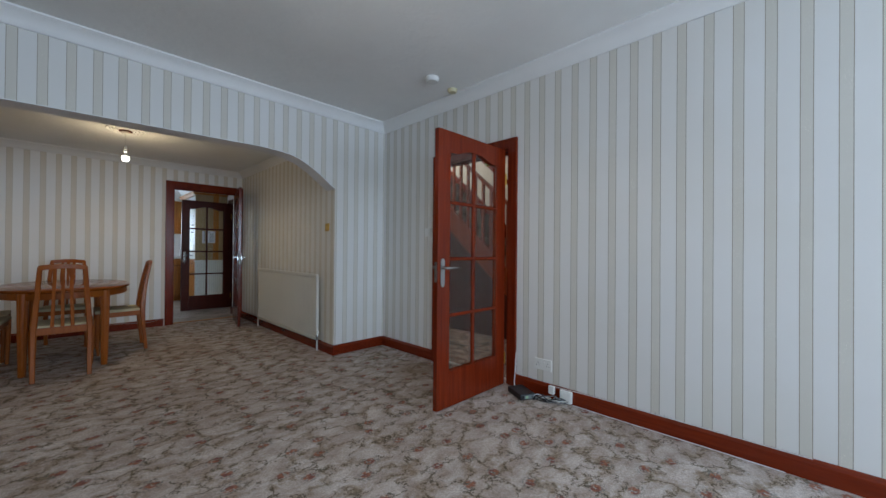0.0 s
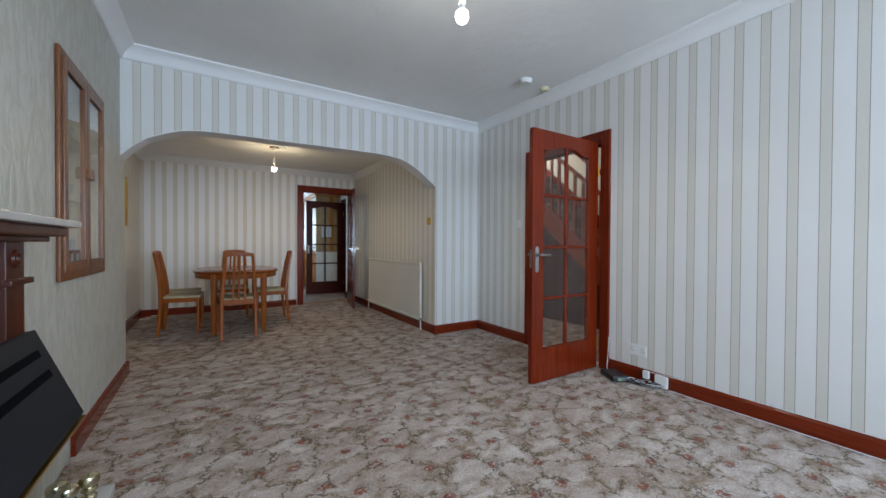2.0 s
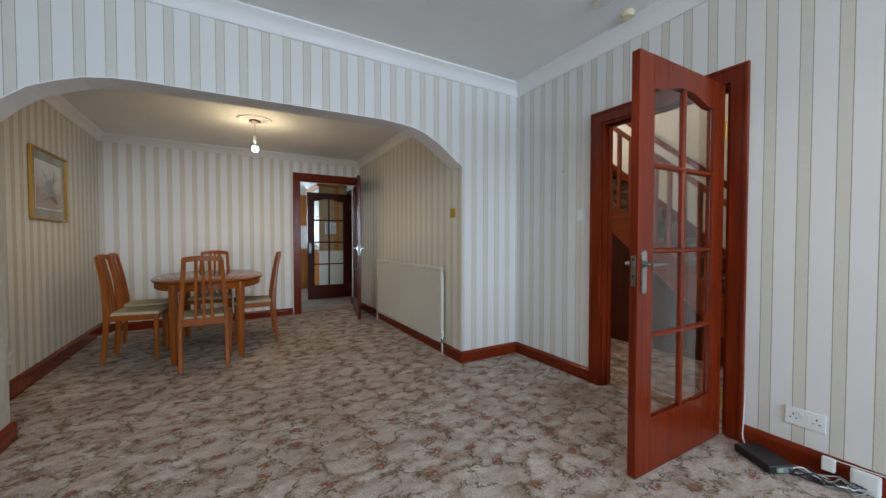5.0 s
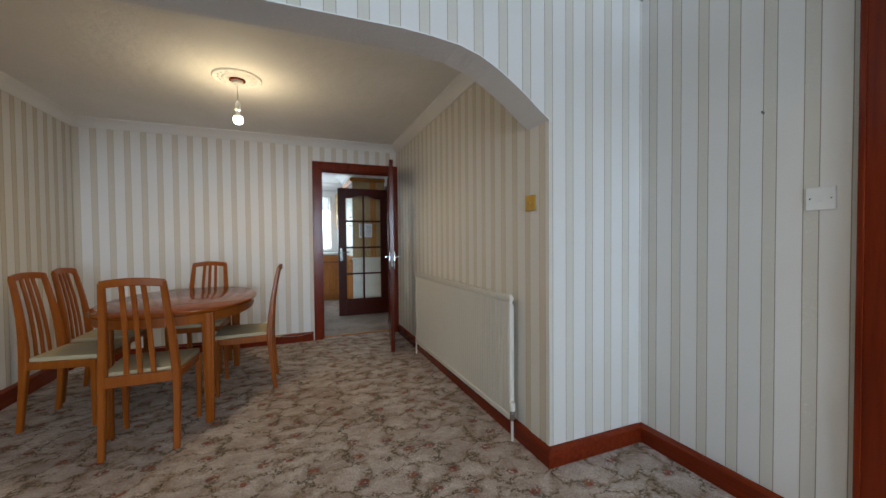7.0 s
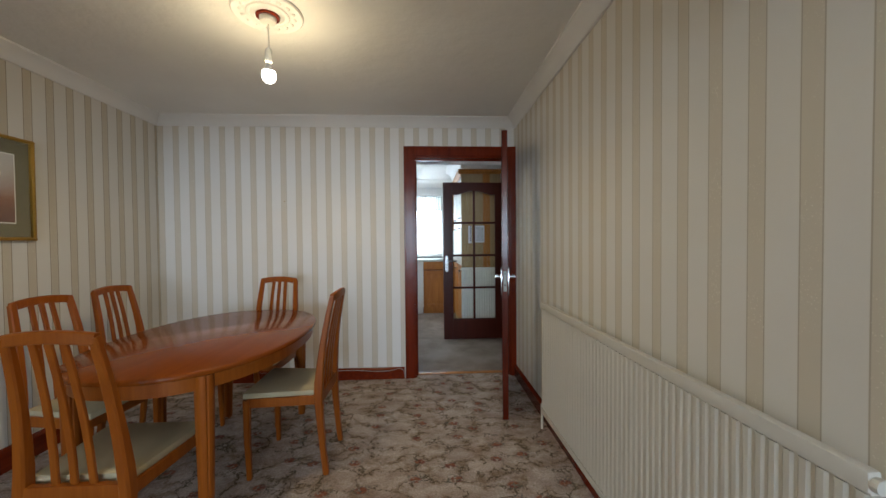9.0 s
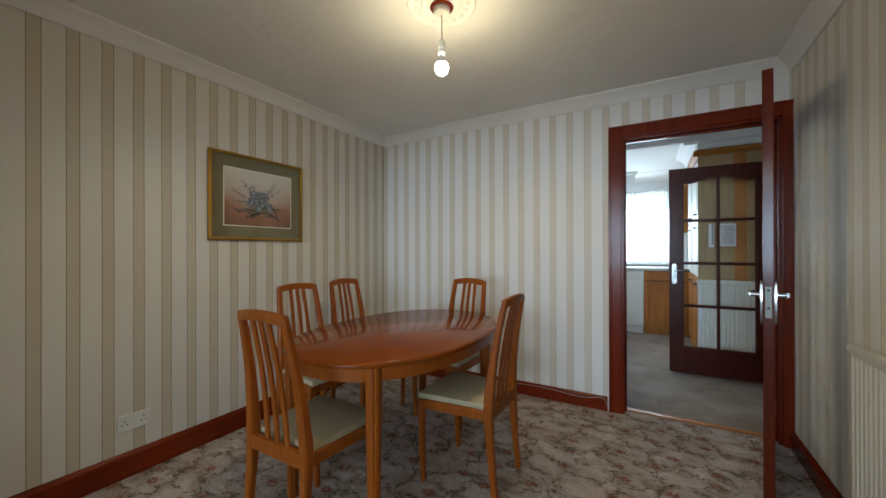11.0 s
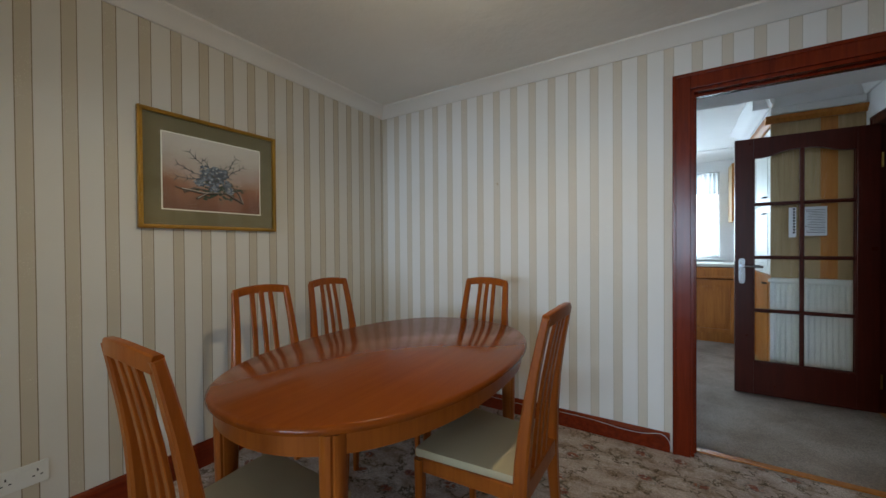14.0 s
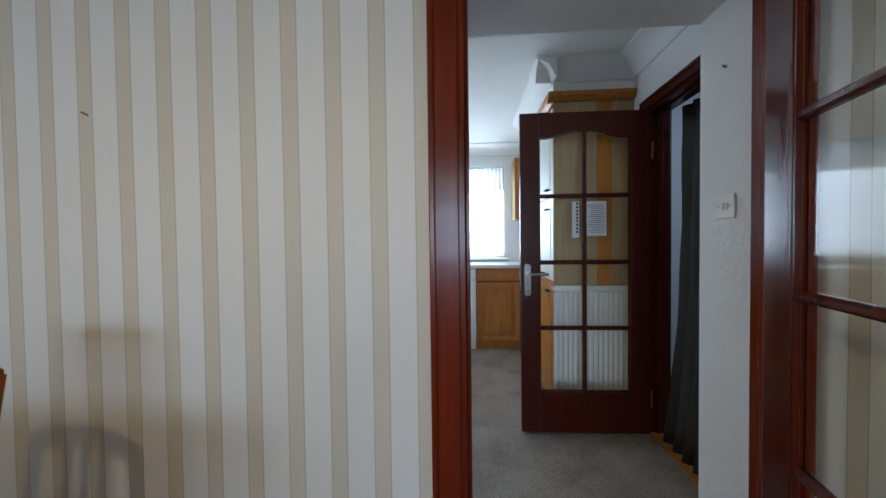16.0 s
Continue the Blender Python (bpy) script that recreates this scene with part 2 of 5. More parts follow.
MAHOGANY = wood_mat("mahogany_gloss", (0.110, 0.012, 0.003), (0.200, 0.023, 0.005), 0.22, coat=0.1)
# The same mahogany darkened, so the dining door's shade sits in its colour.
MAHOGANY_SHADED = wood_mat("mahogany_shaded", (0.06, 0.009, 0.004), (0.115, 0.015, 0.005), 0.2, coat=0.2)
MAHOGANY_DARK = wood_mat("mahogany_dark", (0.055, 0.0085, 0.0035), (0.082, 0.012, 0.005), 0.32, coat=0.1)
MAHOGANY_H = wood_mat("mahogany_gloss_level", (0.120, 0.014, 0.004), (0.215, 0.026, 0.006), 0.22, coat=0.1, axis=1)
TEAK = wood_mat("teak_varnish", (0.25, 0.058, 0.005), (0.35, 0.095, 0.009), 0.38, coat=0.08)
TEAK_TOP = wood_mat("teak_table_top", (0.20, 0.043, 0.004), (0.245, 0.057, 0.006), 0.14, coat=0.0, axis=1)
TEAK_TOP.node_tree.nodes["Principled BSDF"].inputs["Specular IOR Level"].default_value = 0.22
OAK = wood_mat("oak_units", (0.36, 0.125, 0.020), (0.52, 0.205, 0.038), 0.42, coat=0.15)
# Oak darkened for the carcass, painting shade into gaps round drawers and doors.
OAK_SHADE = wood_mat("oak_gap_shade", (0.16, 0.052, 0.010), (0.24, 0.085, 0.018), 0.5)
OAK_PALE = wood_mat("oak_panel", (0.33, 0.22, 0.10), (0.45, 0.31, 0.16), 0.5)
CABINET = wood_mat("dark_oak_frame", (0.11, 0.036, 0.010), (0.235, 0.085, 0.024), 0.4, coat=0.2)
PANELLING = wood_mat("understair_stain", (0.055, 0.010, 0.003), (0.10, 0.019, 0.005), 0.4)
STRING = wood_mat("stair_stain", (0.21, 0.033, 0.005), (0.35, 0.064, 0.009), 0.36, coat=0.15, axis=1)
RAIL = wood_mat("stair_rail_stain", (0.21, 0.033, 0.005), (0.35, 0.064, 0.009), 0.36, coat=0.15)
CARPET = carpet_mat()
HALL_CARPET = hall_carpet_mat()


def plain(name, colour, rough=0.6, bump=0.0, scale=60, vary=0.06, dist=0.002, metal=0.0):
    m = mat(name, colour, rough, metal)
    n = Net(m)
    a = n.ramp(n.noise(1.7, 5), [(0.3, tuple(c * (1 - vary) for c in colour)), (0.7, colour)])
    n.colour(a)
    if bump:
        n.bump(n.noise(scale, 4, 0.6), bump, dist)
    return m


CEILING = plain("ceiling_paint", (0.86, 0.86, 0.84), 0.8, 0.55, 11, 0.07, 0.010)
COVE = plain("coving_paint", (0.82, 0.82, 0.81), 0.55)
ARTEX = plain("textured_white_paint", (0.78, 0.78, 0.78), 0.75, 0.6, 34, 0.04, 0.006)
EMBOSSED = None
WHITE = plain("white_enamel", (0.76, 0.75, 0.70), 0.35)
CREAM_ENAMEL = plain("aged_cream_enamel", (0.645, 0.62, 0.555), 0.38)
PLASTIC = plain("white_plastic", (0.75, 0.75, 0.72), 0.35)
BLACK = plain("black_plastic", (0.012, 0.012, 0.014), 0.4)
SATIN = plain("satin_steel", (0.24, 0.235, 0.21), 0.5, metal=1.0)
CHROME = plain("chrome", (0.46, 0.46, 0.46), 0.22, metal=1.0)
BRASS = plain("brass", (0.42, 0.26, 0.055), 0.34, metal=1.0)
GREY_CARPET = plain("grey_carpet", (0.34, 0.28, 0.235), 0.95, 0.6, 260, 0.2, 0.004)
g = Net(GREY_CARPET)
pile = g.ramp(g.noise(170, 4, 0.75), [(0.35, (0.20, 0.165, 0.14)), (0.65, (0.46, 0.385, 0.325))])
g.colour(g.mix(1.0, pile, g.ramp(g.noise(2.6, 5, 0.65), [(0.36, (0.66, 0.64, 0.62)), (0.60, (1.0, 1.0, 1.0))]), "MULTIPLY"))
FABRIC = plain("seat_fabric", (0.47, 0.40, 0.255), 0.9, 0.3, 300, 0.1)
WORKTOP = plain("worktop", (0.6, 0.58, 0.55), 0.35)
HALL_WALL = plain("hall_paint", (0.55, 0.49, 0.37), 0.7, 0.2, 50)
SLATE = plain("fire_enamel", (0.010, 0.012, 0.016), 0.55)
SLATE.node_tree.nodes["Principled BSDF"].inputs["Specular IOR Level"].default_value = 0.25
# Near-black colour for the shade inside the fire's slots.
SLOT_SHADE = mat("slot_shade_black", (0.003, 0.003, 0.004), 0.95)
SLOT_SHADE.node_tree.nodes["Principled BSDF"].inputs["Specular IOR Level"].default_value = 0.05
PALE_BRASS = plain("pale_brass", (0.55, 0.49, 0.33), 0.24, metal=1.0)
MARBLE = plain("mantel_marble", (0.52, 0.50, 0.48), 0.25, vary=0.2)
CURTAIN = plain("curtain_cloth", (0.038, 0.036, 0.035), 0.5, 0.3, 60, 0.3)
BULB = mat("lit_bulb", (1, 1, 1), 0.4)
BULB.node_tree.nodes["Principled BSDF"].inputs["Emission Color"].default_value = (1, 0.93, 0.82, 1)
BULB.node_tree.nodes["Principled BSDF"].inputs["Emission Strength"].default_value = 14
GLASS = mat("clear_glass", (0.95, 0.97, 0.96), 0.02, IOR=1.45)
GLASS.node_tree.nodes["Principled BSDF"].inputs["Transmission Weight"].default_value = 1.0


PANE = mat("pane_glass", (0.96, 0.98, 0.97), 0.01, IOR=1.24)
PANE.node_tree.nodes["Principled BSDF"].inputs["Transmission Weight"].default_value = 1.0


def embossed_mat():
    m = mat("embossed_paper", (0.60, 0.59, 0.54), 0.6)
    n = Net(m)
    w = n.node("ShaderNodeTexWave", {"Vector": n.scaled(1, 1, 0.35), "Scale": 14.0, "Distortion": 11.0, "Detail": 3.0, "Detail Scale": 1.2}).outputs["Fac"]
    n.colour(n.ramp(w, [(0.25, (0.47, 0.45, 0.385)), (0.5, (0.50, 0.485, 0.43)), (0.75, (0.52, 0.505, 0.455))]))
    n.bump(w, 0.5, 0.004)
    return m


EMBOSSED = embossed_mat()


# ---- mesh helpers ----
def mesh_object(name, bm, material, smooth=False):
    me = bpy.data.meshes.new(name)
    bmesh.ops.recalc_face_normals(bm, faces=bm.faces)
    bm.to_mesh(me)
    bm.free()
    me.materials.append(material)
    if smooth:
        me.polygons.foreach_set("use_smooth", [True] * len(me.polygons))
        me.set_sharp_from_angle(angle=radians(40))
    return new(name, me)


def part(name, bm, material, parent, label="", smooth=False):
    ob = mesh_object(name, bm, material, smooth)
    ob.parent = parent
    return tagged(ob, label)


def box(bm, x0, x1, y0, y1, z0, z1, bevel=0.0):
    r = bmesh.ops.create_cube(bm, size=1.0)
    bmesh.ops.transform(bm, matrix=Matrix.Translation(((x0 + x1) / 2, (y0 + y1) / 2, (z0 + z1) / 2)) @ Matrix.Diagonal((abs(x1 - x0), abs(y1 - y0), abs(z1 - z0), 1)), verts=r["verts"])
    if bevel:
        es = {e for v in r["verts"] for e in v.link_edges}
        bmesh.ops.bevel(bm, geom=list(es), offset=bevel, segments=2, affect="EDGES", profile=0.6)
    return bm


def boxes(*rows, bevel=0.0):
    bm = bmesh.new()
    for r in rows:
        box(bm, *r, bevel=bevel)
    return bm


def prism(bm, pts, axis, a, b):
    """A flat outline pushed along an axis from a to b; pts are the other two coordinates in x, y, z order."""
    def at(p, v):
        c = list(p)
        c.insert(axis, v)
        return c
    lo = [bm.verts.new(at(p, a)) for p in pts]
    hi = [bm.verts.new(at(p, b)) for p in pts]
    bm.faces.new(lo)
    bm.faces.new(hi[::-1])
    for i in range(len(pts)):
        j = (i + 1) % len(pts)
        bm.faces.new((lo[i], lo[j], hi[j], hi[i]))
    return bm


def lathe(bm, profile, seg=24, at=(0, 0, 0)):
    """profile: (radius, height) pairs turned about the z axis."""
    rings = []
    for r, z in profile:
        rings.append([bm.verts.new((at[0] + r * math.cos(2 * math.pi * k / seg), at[1] + r * math.sin(2 * math.pi * k / seg), at[2] + z)) for k in range(seg)])
    for a, b in zip(rings, rings[1:]):
        for k in range(seg):
            bm.faces.new((a[k], a[(k + 1) % seg], b[(k + 1) % seg], b[k]))
    bm.faces.new(rings[0][::-1])
    bm.faces.new(rings[-1])
    return bm


def tube(bm, pts, r, seg=8, flat=1.0):
    """A round bar through the points; r may be a list."""
    pts = [Vector(p) for p in pts]
    rings = []
    for i, p in enumerate(pts):
        d = (pts[min(i + 1, len(pts) - 1)] - pts[max(i - 1, 0)]).normalized()
        up = Vector((0, 0, 1)) if abs(d.z) < 0.9 else Vector((0, 1, 0))
        s = d.cross(up).normalized()
        u = s.cross(d).normalized()
        rr = r[i] if isinstance(r, (list, tuple)) else r
        rings.append([bm.verts.new(p + s * rr * math.cos(2 * math.pi * k / seg) + u * rr * flat * math.sin(2 * math.pi * k / seg)) for k in range(seg)])
    for a, b in zip(rings, rings[1:]):
        for k in range(seg):
            bm.faces.new((a[k], a[(k + 1) % seg], b[(k + 1) % seg], b[k]))
    bm.faces.new(rings[0][::-1])
    bm.faces.new(rings[-1])
    return bm


def sweep(bm, pts, wide, deep, side):
    """A bar of rectangular section (wide along side, deep across it) along the points."""
    pts = [Vector(p) for p in pts]
    side = Vector(side).normalized()
    rings = []
    for i, p in enumerate(pts):
        d = (pts[min(i + 1, len(pts) - 1)] - pts[max(i - 1, 0)]).normalized()
        n = d.cross(side).normalized()
        w = (wide[i] if isinstance(wide, (list, tuple)) else wide) / 2
        t = (deep[i] if isinstance(deep, (list, tuple)) else deep) / 2
        c = min(w, t) * 0.35
        ring = [(w - c, -t), (w, -t + c), (w, t - c), (w - c, t), (-w + c, t), (-w, t - c), (-w, -t + c), (-w + c, -t)]
        rings.append([bm.verts.new(p + side * a + n * b) for a, b in ring])
    for a, b in zip(rings, rings[1:]):
        for k in range(8):
            bm.faces.new((a[k], a[(k + 1) % 8], b[(k + 1) % 8], b[k]))
    bm.faces.new(rings[0][::-1])
    bm.faces.new(rings[-1])
    return bm


def empty(name, m, label, category, group=""):
    ob = new(name)
    ob.empty_display_size = 0.1
    ob.matrix_world = m
    return tagged(ob, label, category, group)


def structure(name, bm, material, label="", smooth=False):
    return tagged(mesh_object(name, bm, material, smooth), label, kind="structure")


def rx(y):
    """The living room's right wall plane at y."""
    return 0.65 + 0.014 * (max(y, -3.0) + 1.4)


def lean(bm):
    """The side walls stand a little out of square."""
    for v in bm.verts:
        if v.co.x > -0.4 and v.co.y > 0.1:
            v.co.x += 0.009 * v.co.y
        elif v.co.x > 0.5 and v.co.y < 0.03:
            v.co.x += 0.014 * (max(v.co.y, -3.0) + 1.4)
    return bm


# ---- the plan ----
LX, RX = -2.867, 0.65          # living room side walls
DX = -3.15                     # dining room's outer wall
BACK = -7.4                    # living room's window wall
AY, ARCH, DR = 0.02, 0.20, 0.02  # arch wall from front to back, dining room's inner side
FAR = 3.09                     # dining room's end wall
DEEP = 3.57                    # far side of that thick wall
LZ, DZ, KZ = 2.625, 2.385, 2.42  # ceilings
KL = 0.234                     # wall with the garden door in the back hall

structure("ground", boxes((-60, 60, -60, 60, -0.4, -0.2)), plain("grass_ground", (0.07, 0.10, 0.04), 0.9, 0.3, 20, 0.3), "rough grass outside")
structure("floor", boxes((DX - 0.3, RX + 0.08, BACK - 0.3, FAR + 0.06, -0.12, 0)), CARPET, "beige floral patterned fitted carpet")
structure("floor_hall", boxes((RX + 0.08, 3.0, BACK - 0.3, FAR + 0.06, -0.12, 0)), HALL_CARPET, "dark brown and beige leaf patterned hall carpet")
structure("floor_kitchen", boxes((DX - 0.3, 3.0, FAR + 0.06, 7.4, -0.12, -0.002)), GREY_CARPET, "plain grey fitted carpet")

# living room
CY0, CY1, CZ0, CZ1 = -1.36, -0.615, 0.94, 1.955   # the wall cupboard's recess
structure("wall_living_left", boxes((LX - 0.30, LX, BACK, CY0, 0, LZ), (LX - 0.30, LX, CY1, ARCH, 0, LZ), (LX - 0.30, LX, CY0, CY1, 0, CZ0), (LX - 0.30, LX, CY0, CY1, CZ1, LZ), (LX - 0.33, LX - 0.27, CY0, CY1, CZ0, CZ1)), EMBOSSED, "cream embossed wallpaper")
structure("wall_living_right", lean(boxes((RX, RX + 0.10, BACK, -3.0, 0, LZ), (RX, RX + 0.10, -3.0, -1.79, 0, LZ), (RX, RX + 0.10, -0.94, AY, 0, LZ), (RX, RX + 0.10, -1.79, -0.94, 2.015, LZ))), PAPER_LIV, "cream and beige striped wallpaper")
WX0, WX1, WZ0, WZ1 = -2.72, 0.42, 0.65, 2.35
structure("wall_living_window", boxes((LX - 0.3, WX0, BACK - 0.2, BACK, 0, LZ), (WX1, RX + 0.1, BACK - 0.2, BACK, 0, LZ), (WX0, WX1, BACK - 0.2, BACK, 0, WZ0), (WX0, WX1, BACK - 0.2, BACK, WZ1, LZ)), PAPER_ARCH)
structure("ceiling_living", boxes((LX - 0.3, RX + 0.1, BACK - 0.2, ARCH, LZ, LZ + 0.1)), CEILING, "white painted ceiling")


def arch_edge():
    left = [(LX, 1.768), (-2.79, 1.855), (-2.707, 1.927), (-2.60, 1.98), (-2.494, 2.022), (-2.37, 2.046), (-2.25, 2.055)]
    right = [(-0.74, 2.082), (-0.60, 2.074), (-0.48, 2.062), (-0.38, 2.035), (-0.30, 1.998), (-0.22, 1.953), (-0.14, 1.90), (-0.05, 1.83), (DR, 1.783)]
    return left + right


edge = arch_edge()
bm = bmesh.new()
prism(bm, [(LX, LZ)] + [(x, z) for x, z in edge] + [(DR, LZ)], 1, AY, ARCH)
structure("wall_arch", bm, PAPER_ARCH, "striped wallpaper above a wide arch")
bm = bmesh.new()
for (x0, z0), (x1, z1) in zip(edge, edge[1:]):
    prism(bm, [(x0, z0 - 0.003), (x1, z1 - 0.003), (x1, z1 + 0.002), (x0, z0 + 0.002)], 1, AY - 0.003, ARCH + 0.003)
structure("trim_arch_soffit", bm, ARTEX, "textured white arch underside")
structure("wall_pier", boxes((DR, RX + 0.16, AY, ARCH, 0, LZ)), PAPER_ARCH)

# dining room
structure("wall_dining_right", lean(boxes((DR, 0.14, ARCH, FAR, 0, DZ))), PAPER_DR, "cream and beige striped wallpaper")
structure("trim_pier_face", boxes((DR - 0.002, DR, AY, ARCH, 0.0, 1.78)), PAPER_DR)
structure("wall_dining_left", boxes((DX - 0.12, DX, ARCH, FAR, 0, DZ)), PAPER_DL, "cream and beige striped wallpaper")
structure("wall_dining_return", boxes((LX - 0.30, LX, ARCH, ARCH + 0.003, 0, DZ)), PAPER_FAR)
KX0, KX1, KTOP = -0.91, 0.010, 2.055
structure("wall_dining_end", boxes((DX - 0.12, KX0, FAR, FAR + 0.12, 0, DZ), (KX1, 0.16, FAR, FAR + 0.12, 0, DZ), (KX0, KX1, FAR, FAR + 0.12, KTOP, DZ)), PAPER_FAR, "cream and beige striped wallpaper")
structure("wall_kitchen_near", boxes((-3.0, -0.99, FAR + 0.12, DEEP, 0, KZ), (0.045, KL + 0.12, FAR + 0.12, DEEP, 0, KZ), (-0.99, 0.045, FAR + 0.12, DEEP, 2.065, KZ)), ARTEX, "white embossed wallpaper")
structure("ceiling_dining", boxes((DX - 0.12, 0.12, ARCH, FAR + 0.12, DZ, DZ + 0.1)), CEILING, "white painted ceiling")

# hall with the stairs
structure("wall_hall", boxes((2.75, 2.85, -4.2, 2.0, 0, 4.2), (RX + 0.1, 2.85, 1.9, 2.0, 0, 4.2), (RX + 0.1, 2.85, -4.3, -4.2, 0, 4.2), (RX, RX + 0.1, -4.2, 2.0, LZ + 0.1, 4.2), (RX + 0.1, RX + 0.11, 0.0, 1.9, 0, LZ + 0.1)), HALL_WALL, "cream painted hall wall")
structure("ceiling_hall", boxes((RX, 3.0, -4.3, 2.0, 4.2, 4.3)), CEILING)

# kitchen and back hall
structure("wall_kitchen_right", boxes((KL, KL + 0.12, 4.42, 6.7, 0, KZ), (KL, KL + 0.12, DEEP, 4.42, 2.03, KZ)), ARTEX)
structure("wall_kitchen_left", boxes((-3.0, -2.9, DEEP, 4.5, 0, KZ), (-3.0, -2.9, 5.7, 6.7, 0, KZ), (-3.0, -2.9, 4.5, 5.7, 0, 1.0), (-3.0, -2.9, 4.5, 5.7, 2.2, KZ)), ARTEX)
KWX0, KWX1, KWZ0, KWZ1 = -1.95, -0.45, 1.0, 2.15
structure("wall_kitchen_far", boxes((-3.0, KWX0, 6.7, 6.9, 0, KZ), (KWX1, KL + 0.12, 6.7, 6.9, 0, KZ), (KWX0, KWX1, 6.7, 6.9, 0, KWZ0), (KWX0, KWX1, 6.7, 6.9, KWZ1, KZ)), ARTEX)
structure("ceiling_kitchen", boxes((-3.0, KL + 1.4, FAR + 0.12, 6.9, KZ, KZ + 0.1)), CEILING)
structure("wall_porch", boxes((1.5, 1.6, 3.2, 5.1, 0, KZ), (KL + 0.12, 1.5, 5.0, 5.1, 0, KZ), (KL + 0.12, 1.5, 3.22, 3.32, 0, KZ)), ARTEX)
structure("wall_bulkhead", boxes((-0.30, KL, 4.60, 5.9, 2.235, KZ)), CEILING, "white boxed bulkhead above the tall unit")


# coving
def coving(name, runs, z, s):
    """runs: (axis, from, to, wall plane, side)."""
    bm = bmesh.new()
    for axis, a, b, w, d in runs:
        pts = [(0, 0), (0, -s), (0.012, -s), (0.02, -s + 0.008), (0.03, -s * 0.72), (0.052, -s * 0.40), (s * 0.78, -0.025), (s - 0.01, -0.018), (s, -0.012), (s, 0)]
        outline = [(w + d * p, z + q) for p, q in pts]
        prism(bm, outline, axis, a, b)
    if "kitchen" not in name:
        lean(bm)
    return structure(name, bm, COVE, "white plaster coving", smooth=True)


coving("trim_coving_living", [(0, LX, RX + 0.02, AY, -1), (1, BACK, -3.0, RX, -1), (1, -3.0, AY, RX, -1), (1, BACK, AY, LX, 1), (0, LX, RX, BACK, 1)], LZ, 0.10)
coving("trim_coving_dining", [(0, DX, DR, FAR, -1), (1, ARCH, FAR, DR, -1), (1, ARCH, FAR, DX, 1), (0, DX, DR, ARCH, 1)], DZ, 0.085)
coving("trim_coving_kitchen", [(0, -0.30 - 0.12, KL, 4.60, -1), (1, 4.60 - 0.12, 5.9, -0.30, -1), (1, DEEP, 4.60, KL, -1), (0, -0.95, KL, 6.7, -1)], KZ, 0.13)


# skirting
def skirting(name, runs, h=0.105, t=0.02):
    bm = bmesh.new()
    for axis, a, b, w, d in runs:
        pts = [(0, 0), (t, 0), (t, h - 0.022), (t * 0.75, h - 0.012), (t * 0.45, h - 0.003), (0, h)]
        prism(bm, [(w + d * p, q) for p, q in pts], axis, a, b)
    if "kitchen" not in name:
        lean(bm)
    return structure(name, bm, MAHOGANY_H, "mahogany stained gloss skirting board")


skirting("baseboard_living", [(1, BACK, -3.0, RX, -1), (1, -3.0, -1.865, RX, -1), (1, -0.866, AY, RX, -1), (0, DR, RX - 0.02, AY, -1), (1, -1.20, ARCH, LX, 1), (0, LX - 0.28, LX + 0.02, ARCH + 0.003, 1), (1, BACK, -3.25, LX, 1)])
skirting("baseboard_dining", [(1, 0.0, FAR, DR, -1), (0, DX + 0.02, KX0 - 0.085, FAR, -1)])
skirting("baseboard_dining_side", [(1, ARCH, FAR, DX, 1)], 0.132)


# ---- doorways ----
def door_frame(name, axis, plane, thick, a, b, top, d, w=0.085, wood=None):
    """Lining, stops and architraves of an opening from a to b in a wall whose room face is at plane, solid towards -d."""
    bm = bmesh.new()
    t = 0.03

    def put(u0, u1, v0, v1, z0, z1):
        if axis == 0:
            box(bm, u0, u1, v0, v1, z0, z1, bevel=0.003)
        else:
            box(bm, v0, v1, u0, u1, z0, z1, bevel=0.003)
    lo, hi = sorted((plane + d * 0.004, plane - d * (thick + 0.004)))
    put(a, a + t, lo, hi, 0, top)
    put(b - t, b, lo, hi, 0, top)
    put(a, b, lo, hi, top - t, top)
    m0, m1 = sorted((plane - d * 0.045, plane - d * 0.075))
    put(a + t, a + t + 0.012, m0, m1, 0, top - t)
    put(b - t - 0.012, b - t, m0, m1, 0, top - t)
    put(a + t, b - t, m0, m1, top - t - 0.012, top - t)
    for base, s in ((plane, d), (plane - d * thick, -d)):
        f0, f1 = sorted((base + s * 0.001, base + s * 0.02))
        g0, g1 = sorted((base + s * 0.02, base + s * 0.028))
        put(a + 0.012 - w, a + 0.012, f0, f1, 0, top + w - 0.012)
        put(b - 0.012, b - 0.012 + w, f0, f1, 0, top + w - 0.012)
        put(a + 0.012, b - 0.012, f0, f1, top - 0.012, top + w - 0.012)
        put(a + 0.012 - w, a + 0.030 - w, g0, g1, 0, top + w - 0.012)
        put(b - 0.030 + w, b - 0.012 + w, g0, g1, 0, top + w - 0.012)
        put(a + 0.030 - w, b - 0.030 + w, g0, g1, top + w - 0.030, top + w - 0.012)
    return structure(name, bm, wood or MAHOGANY, "mahogany stained door frame")


door_frame("door_frame_living", 1, RX, 0.10, -1.79, -0.94, 2.015, -1)
door_frame("door_frame_dining", 0, FAR, 0.12, KX0, KX1, KTOP, -1)
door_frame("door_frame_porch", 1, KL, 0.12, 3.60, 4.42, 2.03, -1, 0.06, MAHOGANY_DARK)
skirting("baseboard_kitchen", [(1, FAR + 0.145, DEEP, 0.045, -1), (0, 0.025, KL, DEEP, 1)], 0.125)
